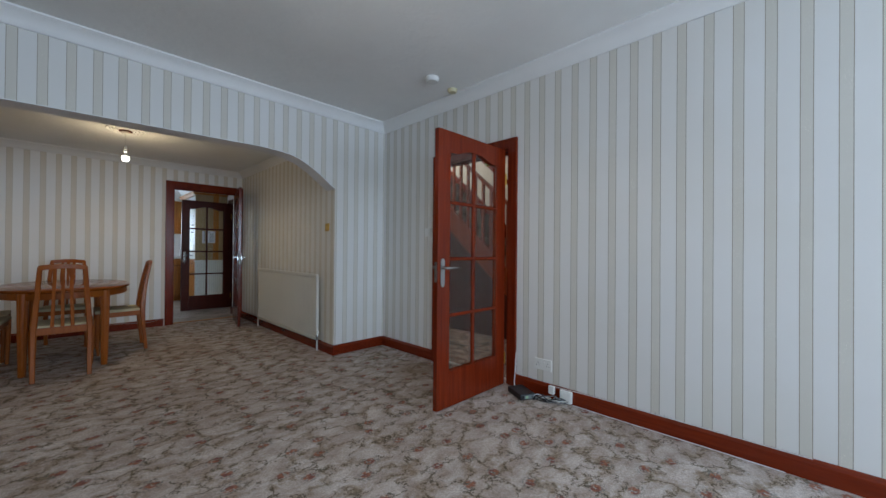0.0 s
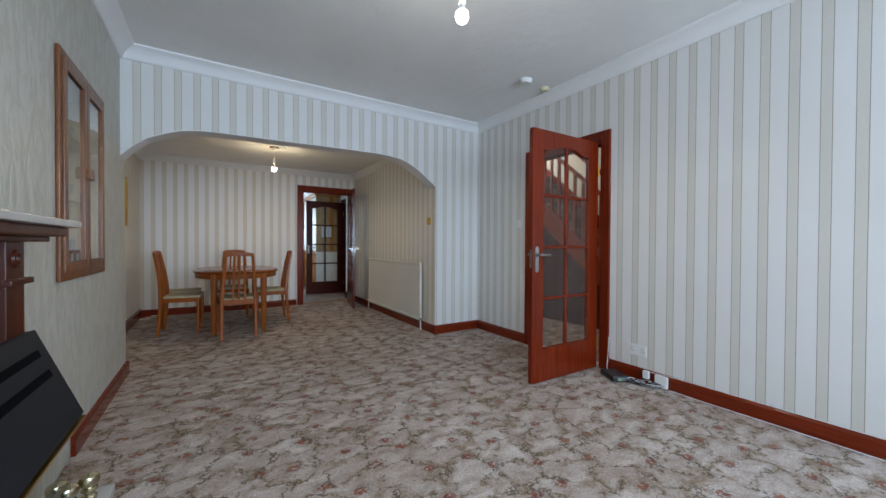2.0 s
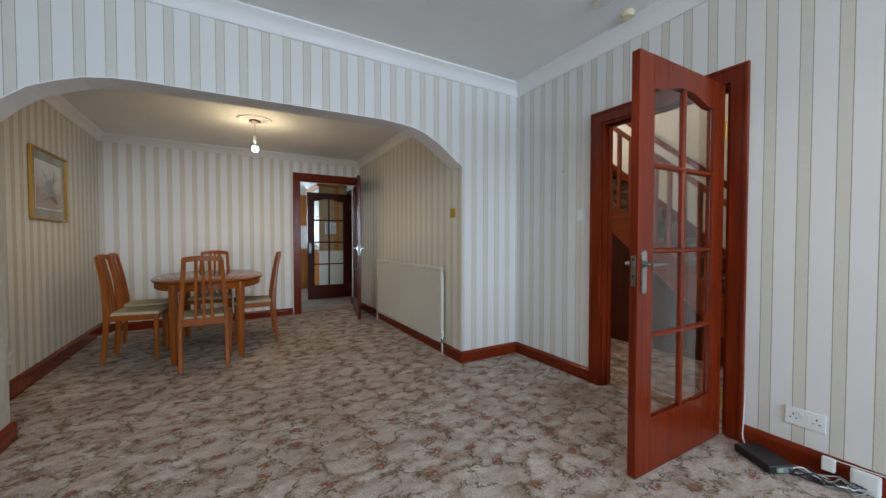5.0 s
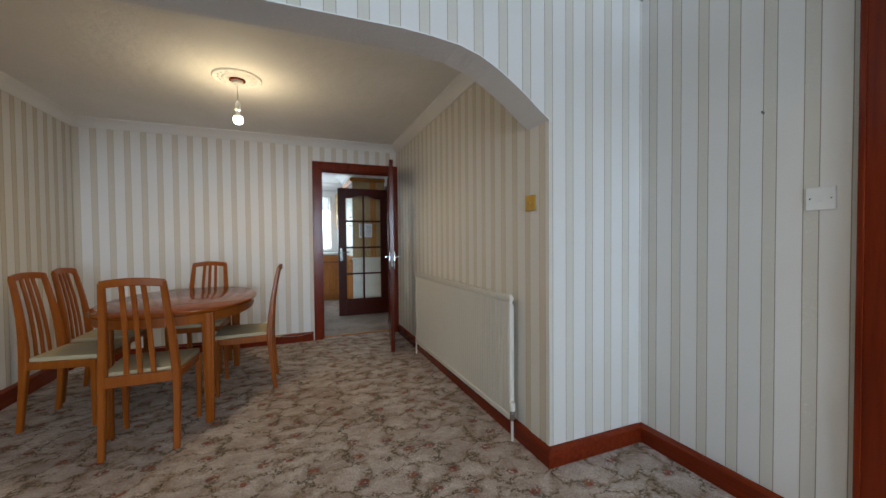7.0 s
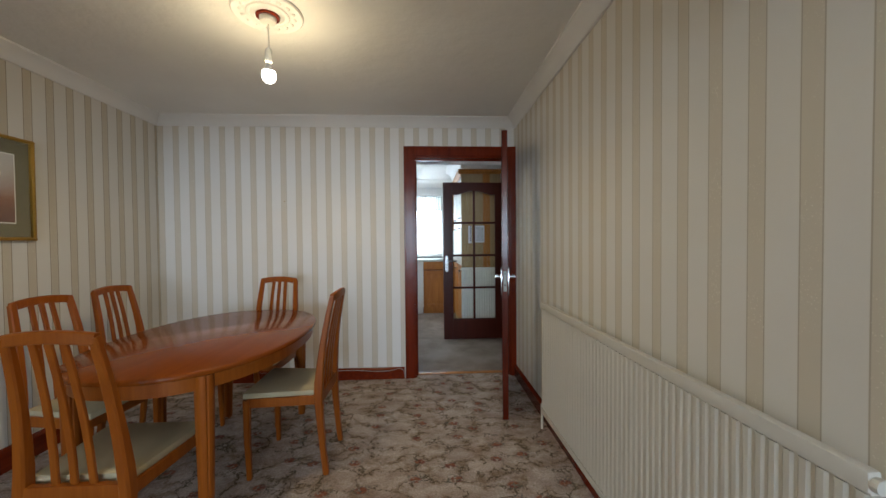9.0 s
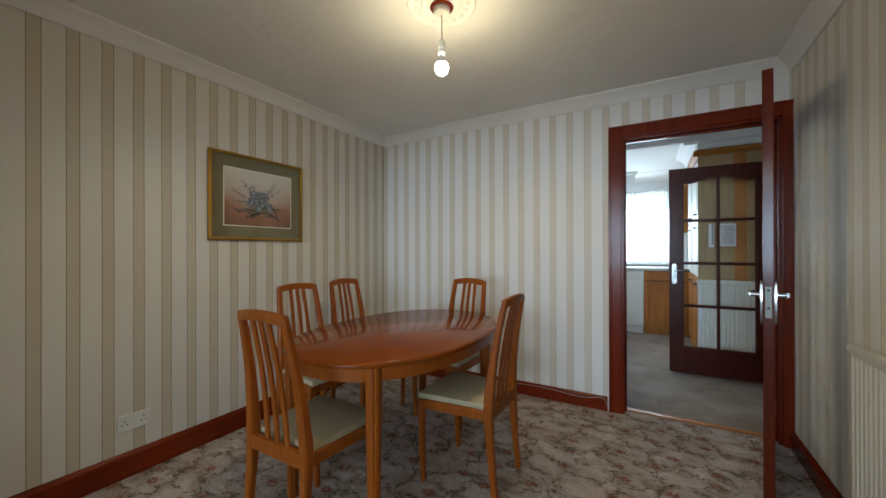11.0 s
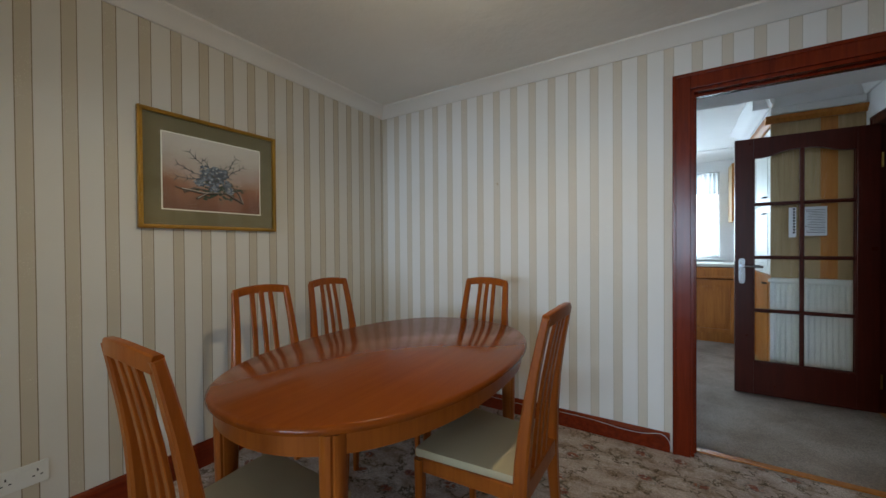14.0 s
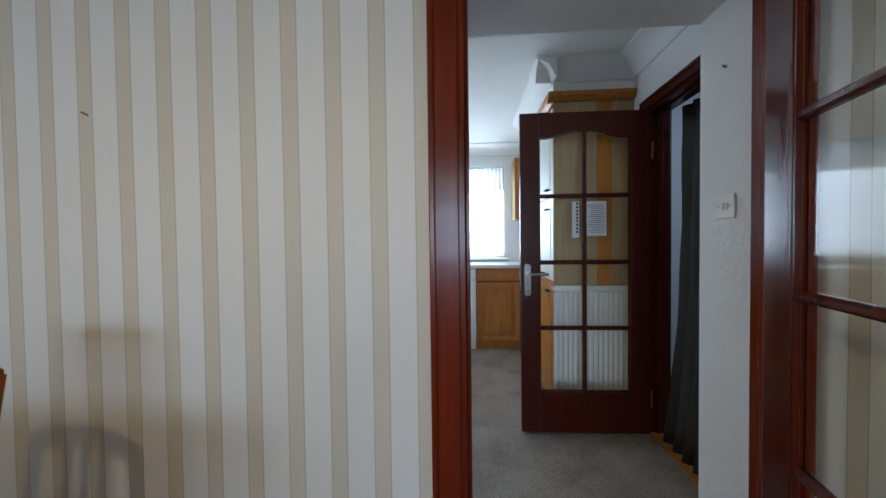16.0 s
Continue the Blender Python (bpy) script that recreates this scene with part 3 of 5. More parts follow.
structure("trim_threshold", boxes((KX0 + 0.02, KX1 - 0.02, FAR + 0.07, FAR + 0.115, 0, 0.008), (KL + 0.0, KL + 0.11, 3.62, 4.40, 0.0, 0.006), bevel=0.002), OAK, "varnished wooden threshold strip")


def glazed_door(name, label, m, w, h, wood=None, handed=1, glass=None):
    """A leaf from its hinge along +x, 40 mm thick; eight bevelled panes under a shaped top rail."""
    door = empty(name, m, label, "door")
    s, br, t = 0.115, 0.25, 0.02
    g0, g1 = s, w - s
    mid = (g0 + g1) / 2
    ztop = h - 0.155
    bm = bmesh.new()
    box(bm, 0, s, -t, t, 0, h, bevel=0.003)
    box(bm, w - s, w, -t, t, 0, h, bevel=0.003)
    box(bm, s, w - s, -t, t, 0, br)
    n = 20
    top = []
    for i in range(n + 1):
        x = g0 + (g1 - g0) * i / n
        u = 1 - abs(x - mid) / (mid - g0)
        u = min(max((u - 0.15) / 0.7, 0), 1)
        top.append((x, ztop + 0.045 * u * u * (3 - 2 * u)))
    prism(bm, top + [(g1, h), (g0, h)], 1, -t, t)
    part("leaf_frame", bm, wood or MAHOGANY, door)
    bars = [br + (ztop - br) * k for k in (0.255, 0.515, 0.775)]
    bm = bmesh.new()
    for zb in bars:
        prism(bm, [(-0.016, zb - 0.006), (-0.008, zb - 0.013), (0.008, zb - 0.013), (0.016, zb - 0.006), (0.016, zb + 0.006), (0.008, zb + 0.013), (-0.008, zb + 0.013), (-0.016, zb + 0.006)], 0, g0, g1)
    prism(bm, [(mid - 0.013, -0.008), (mid - 0.006, -0.016), (mid + 0.006, -0.016), (mid + 0.013, -0.008), (mid + 0.013, 0.008), (mid + 0.006, 0.016), (mid - 0.006, 0.016), (mid - 0.013, 0.008)], 2, br, ztop + 0.05)
    part("glazing_bars", bm, wood or MAHOGANY, door)
    bm = bmesh.new()
    for sy in (-1, 1):
        box(bm, g0, g0 + 0.008, sy * 0.010, sy * 0.018, br, ztop)
        box(bm, g1 - 0.008, g1, sy * 0.010, sy * 0.018, br, ztop)
        box(bm, g0, g1, sy * 0.010, sy * 0.018, br, br + 0.008)
    part("glazing_bead", bm, wood or MAHOGANY, door)
    zs = [br] + bars + [ztop + 0.05]
    for k in range(4):
        for x0, x1 in ((g0, mid), (mid, g1)):
            bm = boxes((x0 + 0.002, x1 - 0.002, -0.002, 0.002, zs[k], zs[k + 1]))
            pane = part("pane", bm, glass or PANE, door)
            pane.visible_shadow = False
    hz = 1.0
    for sy in (-1, 1):
        cap = [(w - 0.042 + 0.021 * math.cos(q), hz + (0.045 if math.sin(q) > 0 else -0.115) + 0.021 * math.sin(q)) for q in [math.pi * (k + 0.5) / 8 for k in range(16)]]
        bm = prism(bmesh.new(), cap, 1, sy * 0.020, sy * 0.027)
        inner = [(w - 0.042 + (x - w + 0.042) * 0.78, hz - 0.035 + (z - hz + 0.035) * 0.95) for x, z in cap]
        prism(bm, inner, 1, sy * 0.027, sy * 0.029)
        tube(bm, [(w - 0.042, sy * 0.027, hz), (w - 0.042, sy * 0.034, hz)], 0.016, 16)
        tube(bm, [(w - 0.042, sy * 0.026, hz), (w - 0.042, sy * 0.062, hz)], 0.010, 12)
        tube(bm, [(w - 0.042, sy * 0.060, hz), (w - 0.09, sy * 0.062, hz), (w - 0.165, sy * 0.058, hz)], [0.011, 0.010, 0.009], 12)
        part("door_handle", bm, CHROME, door, "chrome lever handle on a plate", smooth=True)
    bm = boxes((w, w + 0.0015, -0.011, 0.011, hz - 0.10, hz + 0.04), (w, w + 0.008, -0.006, 0.006, hz - 0.012, hz + 0.012))
    latch = part("latch_plate", bm, SATIN, door)
    part("screw_hole", boxes((w + 0.001, w + 0.0025, -0.005, 0.005, hz + 0.018, hz + 0.030), (w + 0.001, w + 0.0025, -0.005, 0.005, hz - 0.062, hz - 0.050)), BLACK, latch)
    for z in (0.22, h - 0.25):
        bm = bmesh.new()
        lathe(bm, [(0.006, -0.05), (0.006, 0.05)], 10, (-0.004, handed * 0.022, z))
        part("hinge", bm, BRASS, door)
    return door


def aim(x0, y0, x1, y1):
    return pose(x0, y0, 0.008, 0, 0, math.degrees(math.atan2(y1 - y0, x1 - x0)))


glazed_door("living_room_door", "open mahogany stained glazed door with chrome handles by striped wall", aim(0.612, -1.742, -0.192, -1.735), 0.80, 1.98, glass=GLASS)
glazed_door("dining_room_door", "open mahogany stained glazed door standing open beside the radiator", aim(-0.07, 3.065, -0.246, 2.224), 0.858, 2.015, MAHOGANY_SHADED)
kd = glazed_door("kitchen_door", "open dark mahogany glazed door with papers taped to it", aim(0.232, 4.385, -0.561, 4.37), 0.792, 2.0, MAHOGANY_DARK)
PAPER = plain("paper", (0.72, 0.73, 0.76), 0.8)
part("note", boxes((0.262, 0.392, 0.005, 0.006, 1.235, 1.45)), PAPER, kd, "white typed note")
part("strip_note", boxes((0.428, 0.470, 0.005, 0.006, 1.225, 1.45)), PAPER, kd, "narrow printed strip")
bm = bmesh.new()
for k in range(15):
    z = 1.425 - k * 0.012
    box(bm, 0.272, 0.272 + random.uniform(0.07, 0.11), 0.0062, 0.0066, z, z + 0.003)
for k in range(9):
    z = 1.43 - k * 0.022
    box(bm, 0.434, 0.447, 0.0062, 0.0066, z, z + 0.014)
tagged(part("print", bm, BLACK, kd, "unreadable print"), kind="stuff")


# ---- dining set ----
def chair_thing():
    """A ladder of upright slats between curved posts, facing +y, its base at the middle of the seat."""
    ch = empty("dining_chair", Matrix.Identity(4), "varnished teak dining chair with slatted back and pale green seat", "chair", "chairs round the table")

    def back_pt(x, z):
        """The curve of the back in side view; the posts draw together upwards."""
        if z < 0.45:
            y = -0.165 - 0.035 * ((0.45 - z) / 0.45) ** 1.4
        else:
            u = (z - 0.45) / 0.52
            y = -0.165 - 0.075 * u + 0.012 * math.sin(u * math.pi)
        return (x, y, z)
    H = 0.976

    def post(z):
        return 0.170 if z < 0.42 else 0.170 - 0.036 * (z - 0.42) / 0.54

    for sx in (-1, 1):
        bm = bmesh.new()
        zs = [0, 0.15, 0.3, 0.42, 0.5, 0.6, 0.7, 0.8, 0.9, H - 0.012]
        pts = []
        for z in zs:
            pts.append(back_pt(sx * post(z), z))
        sweep(bm, pts, [0.032, 0.034, 0.037, 0.040, 0.040, 0.038, 0.036, 0.034, 0.032, 0.030], [0.030, 0.032, 0.038, 0.046, 0.046, 0.040, 0.034, 0.030, 0.027, 0.024], (1, 0, 0))
        part("back_leg", bm, TEAK, ch, smooth=True)
        bm = bmesh.new()
        sweep(bm, [(sx * 0.195, 0.195, 0), (sx * 0.199, 0.20, 0.2), (sx * 0.20, 0.20, 0.43)], [0.024, 0.03, 0.036], [0.024, 0.03, 0.036], (1, 0, 0))
        part("front_leg", bm, TEAK, ch, smooth=True)
    bm = bmesh.new()
    pts = []
    for i in range(13):
        u = -1 + 2 * i / 12
        pts.append((u * 0.139, -0.237 - 0.016 * (1 - u * u), H - 0.022 + 0.014 * (1 - u * u)))
    sweep(bm, pts, 0.022, 0.042, (0, 1, 0))
    part("top_rail", bm, TEAK, ch, smooth=True)
    for i in (-1, 0, 1):
        bm = bmesh.new()
        sweep(bm, [(i * (0.062 - 0.014 * (z - 0.44) / 0.5), back_pt(0, z)[1] - 0.004 - 0.012 * (z - 0.44), z) for z in (0.43, 0.55, 0.65, 0.75, 0.85, 0.955)], 0.024, 0.012, (1, 0, 0))
        part("slat", bm, TEAK, ch, smooth=True)
    bm = boxes((-0.185, 0.185, -0.185, -0.16, 0.385, 0.445), (-0.19, 0.19, 0.190, 0.210, 0.385, 0.435), bevel=0.003)
    for sx in (-1, 1):
        sweep(bm, [(sx * 0.172, -0.17, 0.41), (sx * 0.198, 0.20, 0.41)], 0.05, 0.02, (0, 0, 1))
    part("seat_rail", bm, TEAK, ch)
    bm = bmesh.new()
    box(bm, -0.205, 0.205, -0.145, 0.222, 0.430, 0.466, bevel=0.014)
    for v in bm.verts:
        if v.co.y < 0:
            v.co.x *= 0.84
        if v.co.z > 0.45:
            v.co.z -= 0.010 * (1 - (v.co.x / 0.21) ** 2)
    part("seat_pad", bm, FABRIC, ch, "pale green fabric seat", smooth=True)
    return ch


TC, TA, TB = (-1.98, 1.86), 0.49, 0.72


def oval(a, b, n=72, p=2.3):
    out = []
    for k in range(n):
        t = 2 * math.pi * k / n
        c, s = math.cos(t), math.sin(t)
        out.append((math.copysign(abs(c) ** (2 / p), c) * a, math.copysign(abs(s) ** (2 / p), s) * b))
    return out


def table_thing():
    tb = empty("dining_table", pose(TC[0], TC[1], 0), "oval varnished teak dining table with a glossy top and round legs", "table")
    bm = bmesh.new()
    levels = [(-0.012, 0.722), (-0.002, 0.727), (0.0, 0.735), (-0.003, 0.744), (-0.012, 0.75)]
    rings = []
    for off, z in levels:
        rings.append([bm.verts.new((x, y, z)) for x, y in oval(TA + off, TB + off)])
    for a, b in zip(rings, rings[1:]):
        for k in range(72):
            bm.faces.new((a[k], a[(k + 1) % 72], b[(k + 1) % 72], b[k]))
    bm.faces.new(rings[0][::-1])
    bm.faces.new(rings[-1])
    part("tabletop", bm, TEAK_TOP, tb, smooth=True)
    bm = bmesh.new()
    o, i = oval(TA - 0.024, TB - 0.024), oval(TA - 0.046, TB - 0.046)
    for k in range(72):
        j = (k + 1) % 72
        vs = [bm.verts.new((*p, z)) for z in (0.664, 0.724) for p in (o[k], o[j], i[j], i[k])]
        for f in ((0, 1, 5, 4), (2, 3, 7, 6), (1, 0, 3, 2)):
            bm.faces.new([vs[q] for q in f])
    bmesh.ops.remove_doubles(bm, verts=bm.verts, dist=0.0005)
    part("apron", bm, TEAK, tb, smooth=True)
    for sx in (-1, 1):
        for sy in (-1, 1):
            bm = bmesh.new()
            rings = []
            for r, z in ((0.022, 0.0), (0.025, 0.004), (0.027, 0.10), (0.034, 0.45), (0.037, 0.66), (0.037, 0.722)):
                ring = []
                for k in range(40):
                    a = 2 * math.pi * k / 40
                    d = abs((a - math.pi / 4) % (math.pi / 2))
                    d = min(d, math.pi / 2 - d)
                    q = r * (1 - 0.13 * max(0.0, 1 - d / 0.16))
                    ring.append(bm.verts.new((sx * 0.262 + q * math.cos(a), sy * 0.585 + q * math.sin(a), z)))
                rings.append(ring)
            for lo, hi in zip(rings, rings[1:]):
                for k in range(40):
                    bm.faces.new((lo[k], lo[(k + 1) % 40], hi[(k + 1) % 40], hi[k]))
            bm.faces.new(rings[0][::-1])
            bm.faces.new(rings[-1])
            part("leg", bm, TEAK, tb, smooth=True)
    return tb


table_thing()
first = chair_thing()
SEATS = [(-2.00, 1.19, 0), (-1.55, 1.893, 90), (-2.583, 1.735, -95), (-2.605, 2.216, -90), (-1.994, 2.475, 173.5)]
first.matrix_world = pose(SEATS[0][0], SEATS[0][1], 0, 0, 0, SEATS[0][2])
for x, y, r in SEATS[1:]:
    copy_thing(first, pose(x, y, 0, 0, 0, r))


# ---- lamps on their flexes ----
def pendant(name, x, y, zc, zb, rose, label):
    p = empty(name, pose(x, y, zc), label, "ceiling light")
    if rose:
        bm = bmesh.new()
        lathe(bm, [(0.165, 0.0), (0.165, -0.006), (0.158, -0.012), (0.148, -0.010), (0.140, -0.006), (0.10, -0.007), (0.095, -0.013), (0.085, -0.013), (0.08, -0.008), (0.0601, -0.010), (0.05, -0.016)], 48)
        for k in range(16):
            a = 2 * math.pi * k / 16
            r = bmesh.ops.create_uvsphere(bm, u_segments=8, v_segments=5, radius=0.013)
            bmesh.ops.transform(bm, matrix=Matrix.Translation((0.12 * math.cos(a), 0.12 * math.sin(a), -0.006)) @ Matrix.Diagonal((1, 1, 0.6, 1)), verts=r["verts"])
        part("ceiling_rose", bm, COVE, p, "moulded plaster ceiling rose", smooth=True)
    bm = bmesh.new()
    lathe(bm, [(0.039, -0.015), (0.039, -0.036), (0.034, -0.046), (0.012, -0.052)], 24)
    part("cord_cap", bm, PLASTIC, p, smooth=True)
    if rose:
        bm = bmesh.new()
        lathe(bm, [(0.030, -0.008), (0.050, -0.010), (0.056, -0.016), (0.054, -0.022), (0.030, -0.022)], 32)
        part("pattress", bm, MAHOGANY, p, smooth=True)
    drop = zc - zb
    bm = bmesh.new()
    tube(bm, [(0, 0, -0.04), (0.001, 0, -drop / 2), (0, 0, -drop + 0.11)], 0.0035, 8)
    part("flex", bm, PLASTIC, p)
    bm = bmesh.new()
    lathe(bm, [(0.008, -drop + 0.135), (0.014, -drop + 0.128), (0.0175, -drop + 0.105), (0.0175, -drop + 0.09), (0.0165, -drop + 0.088), (0.0175, -drop + 0.086), (0.0165, -drop + 0.066), (0.013, -drop + 0.060)], 16)
    part("lampholder", bm, PLASTIC, p, smooth=True)
    bm = bmesh.new()
    lathe(bm, [(0.012, -drop + 0.062), (0.0135, -drop + 0.048), (0.022, -drop + 0.034), (0.0305, -drop + 0.020)], 20)
    k = part("bulb_collar", bm, PLASTIC, p, "white plastic bulb collar", smooth=True)
    k.visible_shadow = False
    bm = bmesh.new()
    lathe(bm, [(0.0305, -drop + 0.020), (0.033, -drop + 0.006), (0.0325, -drop - 0.008), (0.027, -drop - 0.022), (0.016, -drop - 0.031), (0.004, -drop - 0.034)], 24)
    b = part("bulb", bm, BULB, p, "lit bulb", smooth=True)
    b.visible_shadow = False
    return p


pendant("pendant_light", -1.558, 1.58, DZ, 2.08, True, "bare lit bulb hanging from a plaster ceiling rose")
pendant("pendant_light", -1.22, -2.26, LZ, 2.21, False, "bare lit bulb on a flex under the living room ceiling")


# ---- radiator ----
def radiator(name, label, m, w, h, foot, pitch=0.033):
    """A ribbed steel panel along +x, its back at y=0, its front towards -y."""
    r = empty(name, m, label, "radiator")
    bm = bmesh.new()
    n = int(w / pitch)
    p = w / n
    prof = [(0.0, -0.038)]
    for k in range(n):
        a = k * p
        prof += [(a + p * 0.10, -0.038), (a + p * 0.30, -0.042), (a + p * 0.70, -0.042), (a + p * 0.90, -0.038)]
    prof += [(w, -0.038), (w, -0.022), (0, -0.022)]
    prism(bm, prof, 2, 0.03, h - 0.045)
    part("ribbed_panel", bm, CREAM_ENAMEL, r)
    part("cap_gap", boxes((0.004, w - 0.004, -0.038, -0.022, h - 0.046, h - 0.041)), CREAM_ENAMEL, r)
    for z0, z1 in ((0.0, 0.035), (h - 0.041, h)):
        part("panel_edge", boxes((0, w, -0.048, -0.02, z0, z1), bevel=0.008), CREAM_ENAMEL, r, smooth=True)
    part("back_panel", boxes((0.01, w - 0.01, -0.02, -0.006, 0.06, h - 0.06)), CREAM_ENAMEL, r)
    for x0, x1 in ((w, w + 0.012), (0, -0.012)):
        bm = bmesh.new()
        tube(bm, [(x0, -0.034, h - 0.022), (x1, -0.034, h - 0.022)], 0.014, 12)
        part("air_plug", bm, CREAM_ENAMEL, r)
    for x in (w + 0.012, -0.012):
        bm = bmesh.new()
        tube(bm, [(x, -0.034, 0.05), (x, -0.034, -foot)], 0.008, 10)
        part("pipe", bm, CREAM_ENAMEL, r)
    bm = bmesh.new()
    lathe(bm, [(0.017, 0.06), (0.019, 0.065), (0.019, 0.10), (0.016, 0.108)], 16, (w + 0.012, -0.034, 0))
    part("valve_cap", bm, CREAM_ENAMEL, r, "white valve cap")
    bm = bmesh.new()
    lathe(bm, [(0.010, 0.0), (0.014, 0.005), (0.014, 0.04), (0.010, 0.06)], 12, (w + 0.012, -0.034, 0))
    part("valve", bm, CHROME, r, "chrome valve")
    return r


radiator("radiator", "white ribbed panel radiator fixed to the striped wall", pose(0.008, 2.10, 0.118, 0, 0, -90), 1.785, 0.735, 0.118)
radiator("radiator", "white panel radiator on the pale end panel behind the door", pose(-0.31, 4.598, 0.14, 0, 0, 0), 0.53, 0.77, 0.14)


# ---- stairs in the hall ----
def z_low(y):
    return 0.988 + 0.862 * (y + 0.434)


def z_up(y):
    return 1.314 + 0.862 * (y + 0.43)


SX, SW = 1.90, 2.75
Y0, Y1 = -1.90, 1.55
RW = 0.775
stairs = empty("staircase", pose(SX, Y0, 0), "mahogany stained staircase with square balusters and floral carpet treads", "stairs")


def st(name, bm, material, label="", smooth=False):
    bmesh.ops.translate(bm, verts=bm.verts, vec=(-SX, -Y0, 0))
    return part(name, bm, material, stairs, label, smooth)


st("string", prism(bmesh.new(), [(Y0, 0.0), (-1.58, 0.0), (Y1, z_low(Y1)), (Y1, z_up(Y1)), (Y0, z_up(Y0))], 0, SX, SX + 0.055), STRING)
bm = bmesh.new()
tube(bm, [(SX - 0.002, -1.55, z_low(-1.55)), (SX - 0.002, Y1, z_low(Y1))], 0.009, 8)
st("bead", bm, STRING)
st("wall_string", prism(bmesh.new(), [(Y0, 0.0), (-1.58, 0.0), (Y1, z_low(Y1)), (Y1, z_up(Y1) + 0.13), (Y0, z_up(Y0) + 0.13)], 0, SW - 0.025, SW - 0.001), MAHOGANY_H)
bm = prism(bmesh.new(), [(Y0, z_up(Y0) + 0.80), (Y1, z_up(Y1) + 0.80), (Y1, z_up(Y1) + 0.86), (Y0, z_up(Y0) + 0.86)], 0, SX - 0.012, SX + 0.052)
bmesh.ops.bevel(bm, geom=bm.edges[:], offset=0.012, segments=3, affect="EDGES")
st("handrail", bm, STRING, smooth=True)
bm = prism(bmesh.new(), [(Y0, z_up(Y0) + RW), (Y1, z_up(Y1) + RW), (Y1, z_up(Y1) + RW + 0.08), (Y0, z_up(Y0) + RW + 0.08)], 0, SW - 0.06, SW - 0.012)
bmesh.ops.bevel(bm, geom=bm.edges[:], offset=0.012, segments=3, affect="EDGES")
st("wall_handrail", bm, MAHOGANY_H, smooth=True)
y = -0.507 - 0.134 * 10
while y < Y1 - 0.1:
    bm = boxes((SX + 0.003, SX + 0.037, y - 0.017, y + 0.017, z_up(y) - 0.02, z_up(y) + 0.82))
    st("baluster", bm, RAIL)
    y += 0.134
for k in range(15):
    z = 0.19 * (k + 1)
    y = -0.43 + (z + 0.02 - 0.075 - 1.314) / 0.862
    bm = bmesh.new()
    box(bm, SX + 0.04, SW - 0.025, y - 0.02, y + 0.24, z - 0.03, z, bevel=0.01)
    box(bm, SX + 0.04, SW - 0.025, y, y + 0.02, z - 0.19, z - 0.03)
    st("tread", bm, HALL_CARPET)
structure("wall_understair", prism(bmesh.new(), [(-1.58, 0), (1.8, 0), (1.8, z_low(1.8)), (-1.58, 0.002)], 0, SX + 0.055, SX + 0.07), PANELLING, "dark red stained panelling under the stairs")

# ---- wall cupboard in the living room ----
GLASSWARE = mat("glassware", (0.75, 0.85, 0.92), 0.05, IOR=1.45)
GLASSWARE.node_tree.nodes["Principled BSDF"].inputs["Transmission Weight"].default_value = 0.85
cab = empty("display_cabinet", pose(LX, -0.985, 0.90), "built-in dark oak display cabinet with two glazed doors and glassware inside", "cabinet")


def cb(name, bm, material, parent=None, label="", smooth=False):
    bmesh.ops.translate(bm, verts=bm.verts, vec=(-LX, 0.985, -0.90))
    return part(name, bm, material, parent or cab, label, smooth)


W0, W1, H0, H1 = -1.395, -0.575, 0.90, 1.99
cb("surround", boxes((LX + 0.001, LX + 0.018, W0, W0 + 0.045, H0, H1), (LX + 0.001, LX + 0.018, W1 - 0.045, W1, H0, H1), (LX + 0.001, LX + 0.018, W0 + 0.045, W1 - 0.045, H0, H0 + 0.045), (LX + 0.001, LX + 0.018, W0 + 0.045, W1 - 0.045, H1 - 0.045, H1), bevel=0.005), CABINET)
cb("carcass", boxes((LX - 0.268, LX - 0.26, CY0, CY1, CZ0, CZ1), (LX - 0.26, LX, CY0, CY0 + 0.012, CZ0, CZ1), (LX - 0.26, LX, CY1 - 0.012, CY1, CZ0, CZ1), (LX - 0.26, LX, CY0, CY1, CZ0, CZ0 + 0.012), (LX - 0.26, LX, CY0, CY1, CZ1 - 0.012, CZ1)), plain("cream_lining", (0.42, 0.35, 0.24), 0.6))
for z in (1.30, 1.64):
    cb("shelf", boxes((LX - 0.25, LX - 0.03, CY0 + 0.012, CY1 - 0.012, z, z + 0.008)), GLASS, label="clear glass shelf")
for a, b, k in ((CY0 + 0.002, -0.990, 1), (-0.984, CY1 - 0.002, -1)):
    d = cb("door", boxes((LX + 0.004, LX + 0.026, a, a + 0.045, CZ0, CZ1), (LX + 0.004, LX + 0.026, b - 0.045, b, CZ0, CZ1), (LX + 0.004, LX + 0.026, a + 0.045, b - 0.045, CZ0, CZ0 + 0.05), (LX + 0.004, LX + 0.026, a + 0.045, b - 0.045, CZ1 - 0.05, CZ1), bevel=0.004), CABINET)
    p = cb("pane", boxes((LX + 0.012, LX + 0.015, a + 0.045, b - 0.045, CZ0 + 0.05, CZ1 - 0.05)), PANE, d)
    p.visible_shadow = False
    y = b - 0.022 if k > 0 else a + 0.022
    cb("door_handle", boxes((LX + 0.026, LX + 0.045, y - 0.018, y + 0.018, 1.43, 1.49), bevel=0.004), CABINET, d, "square dark wooden pull")


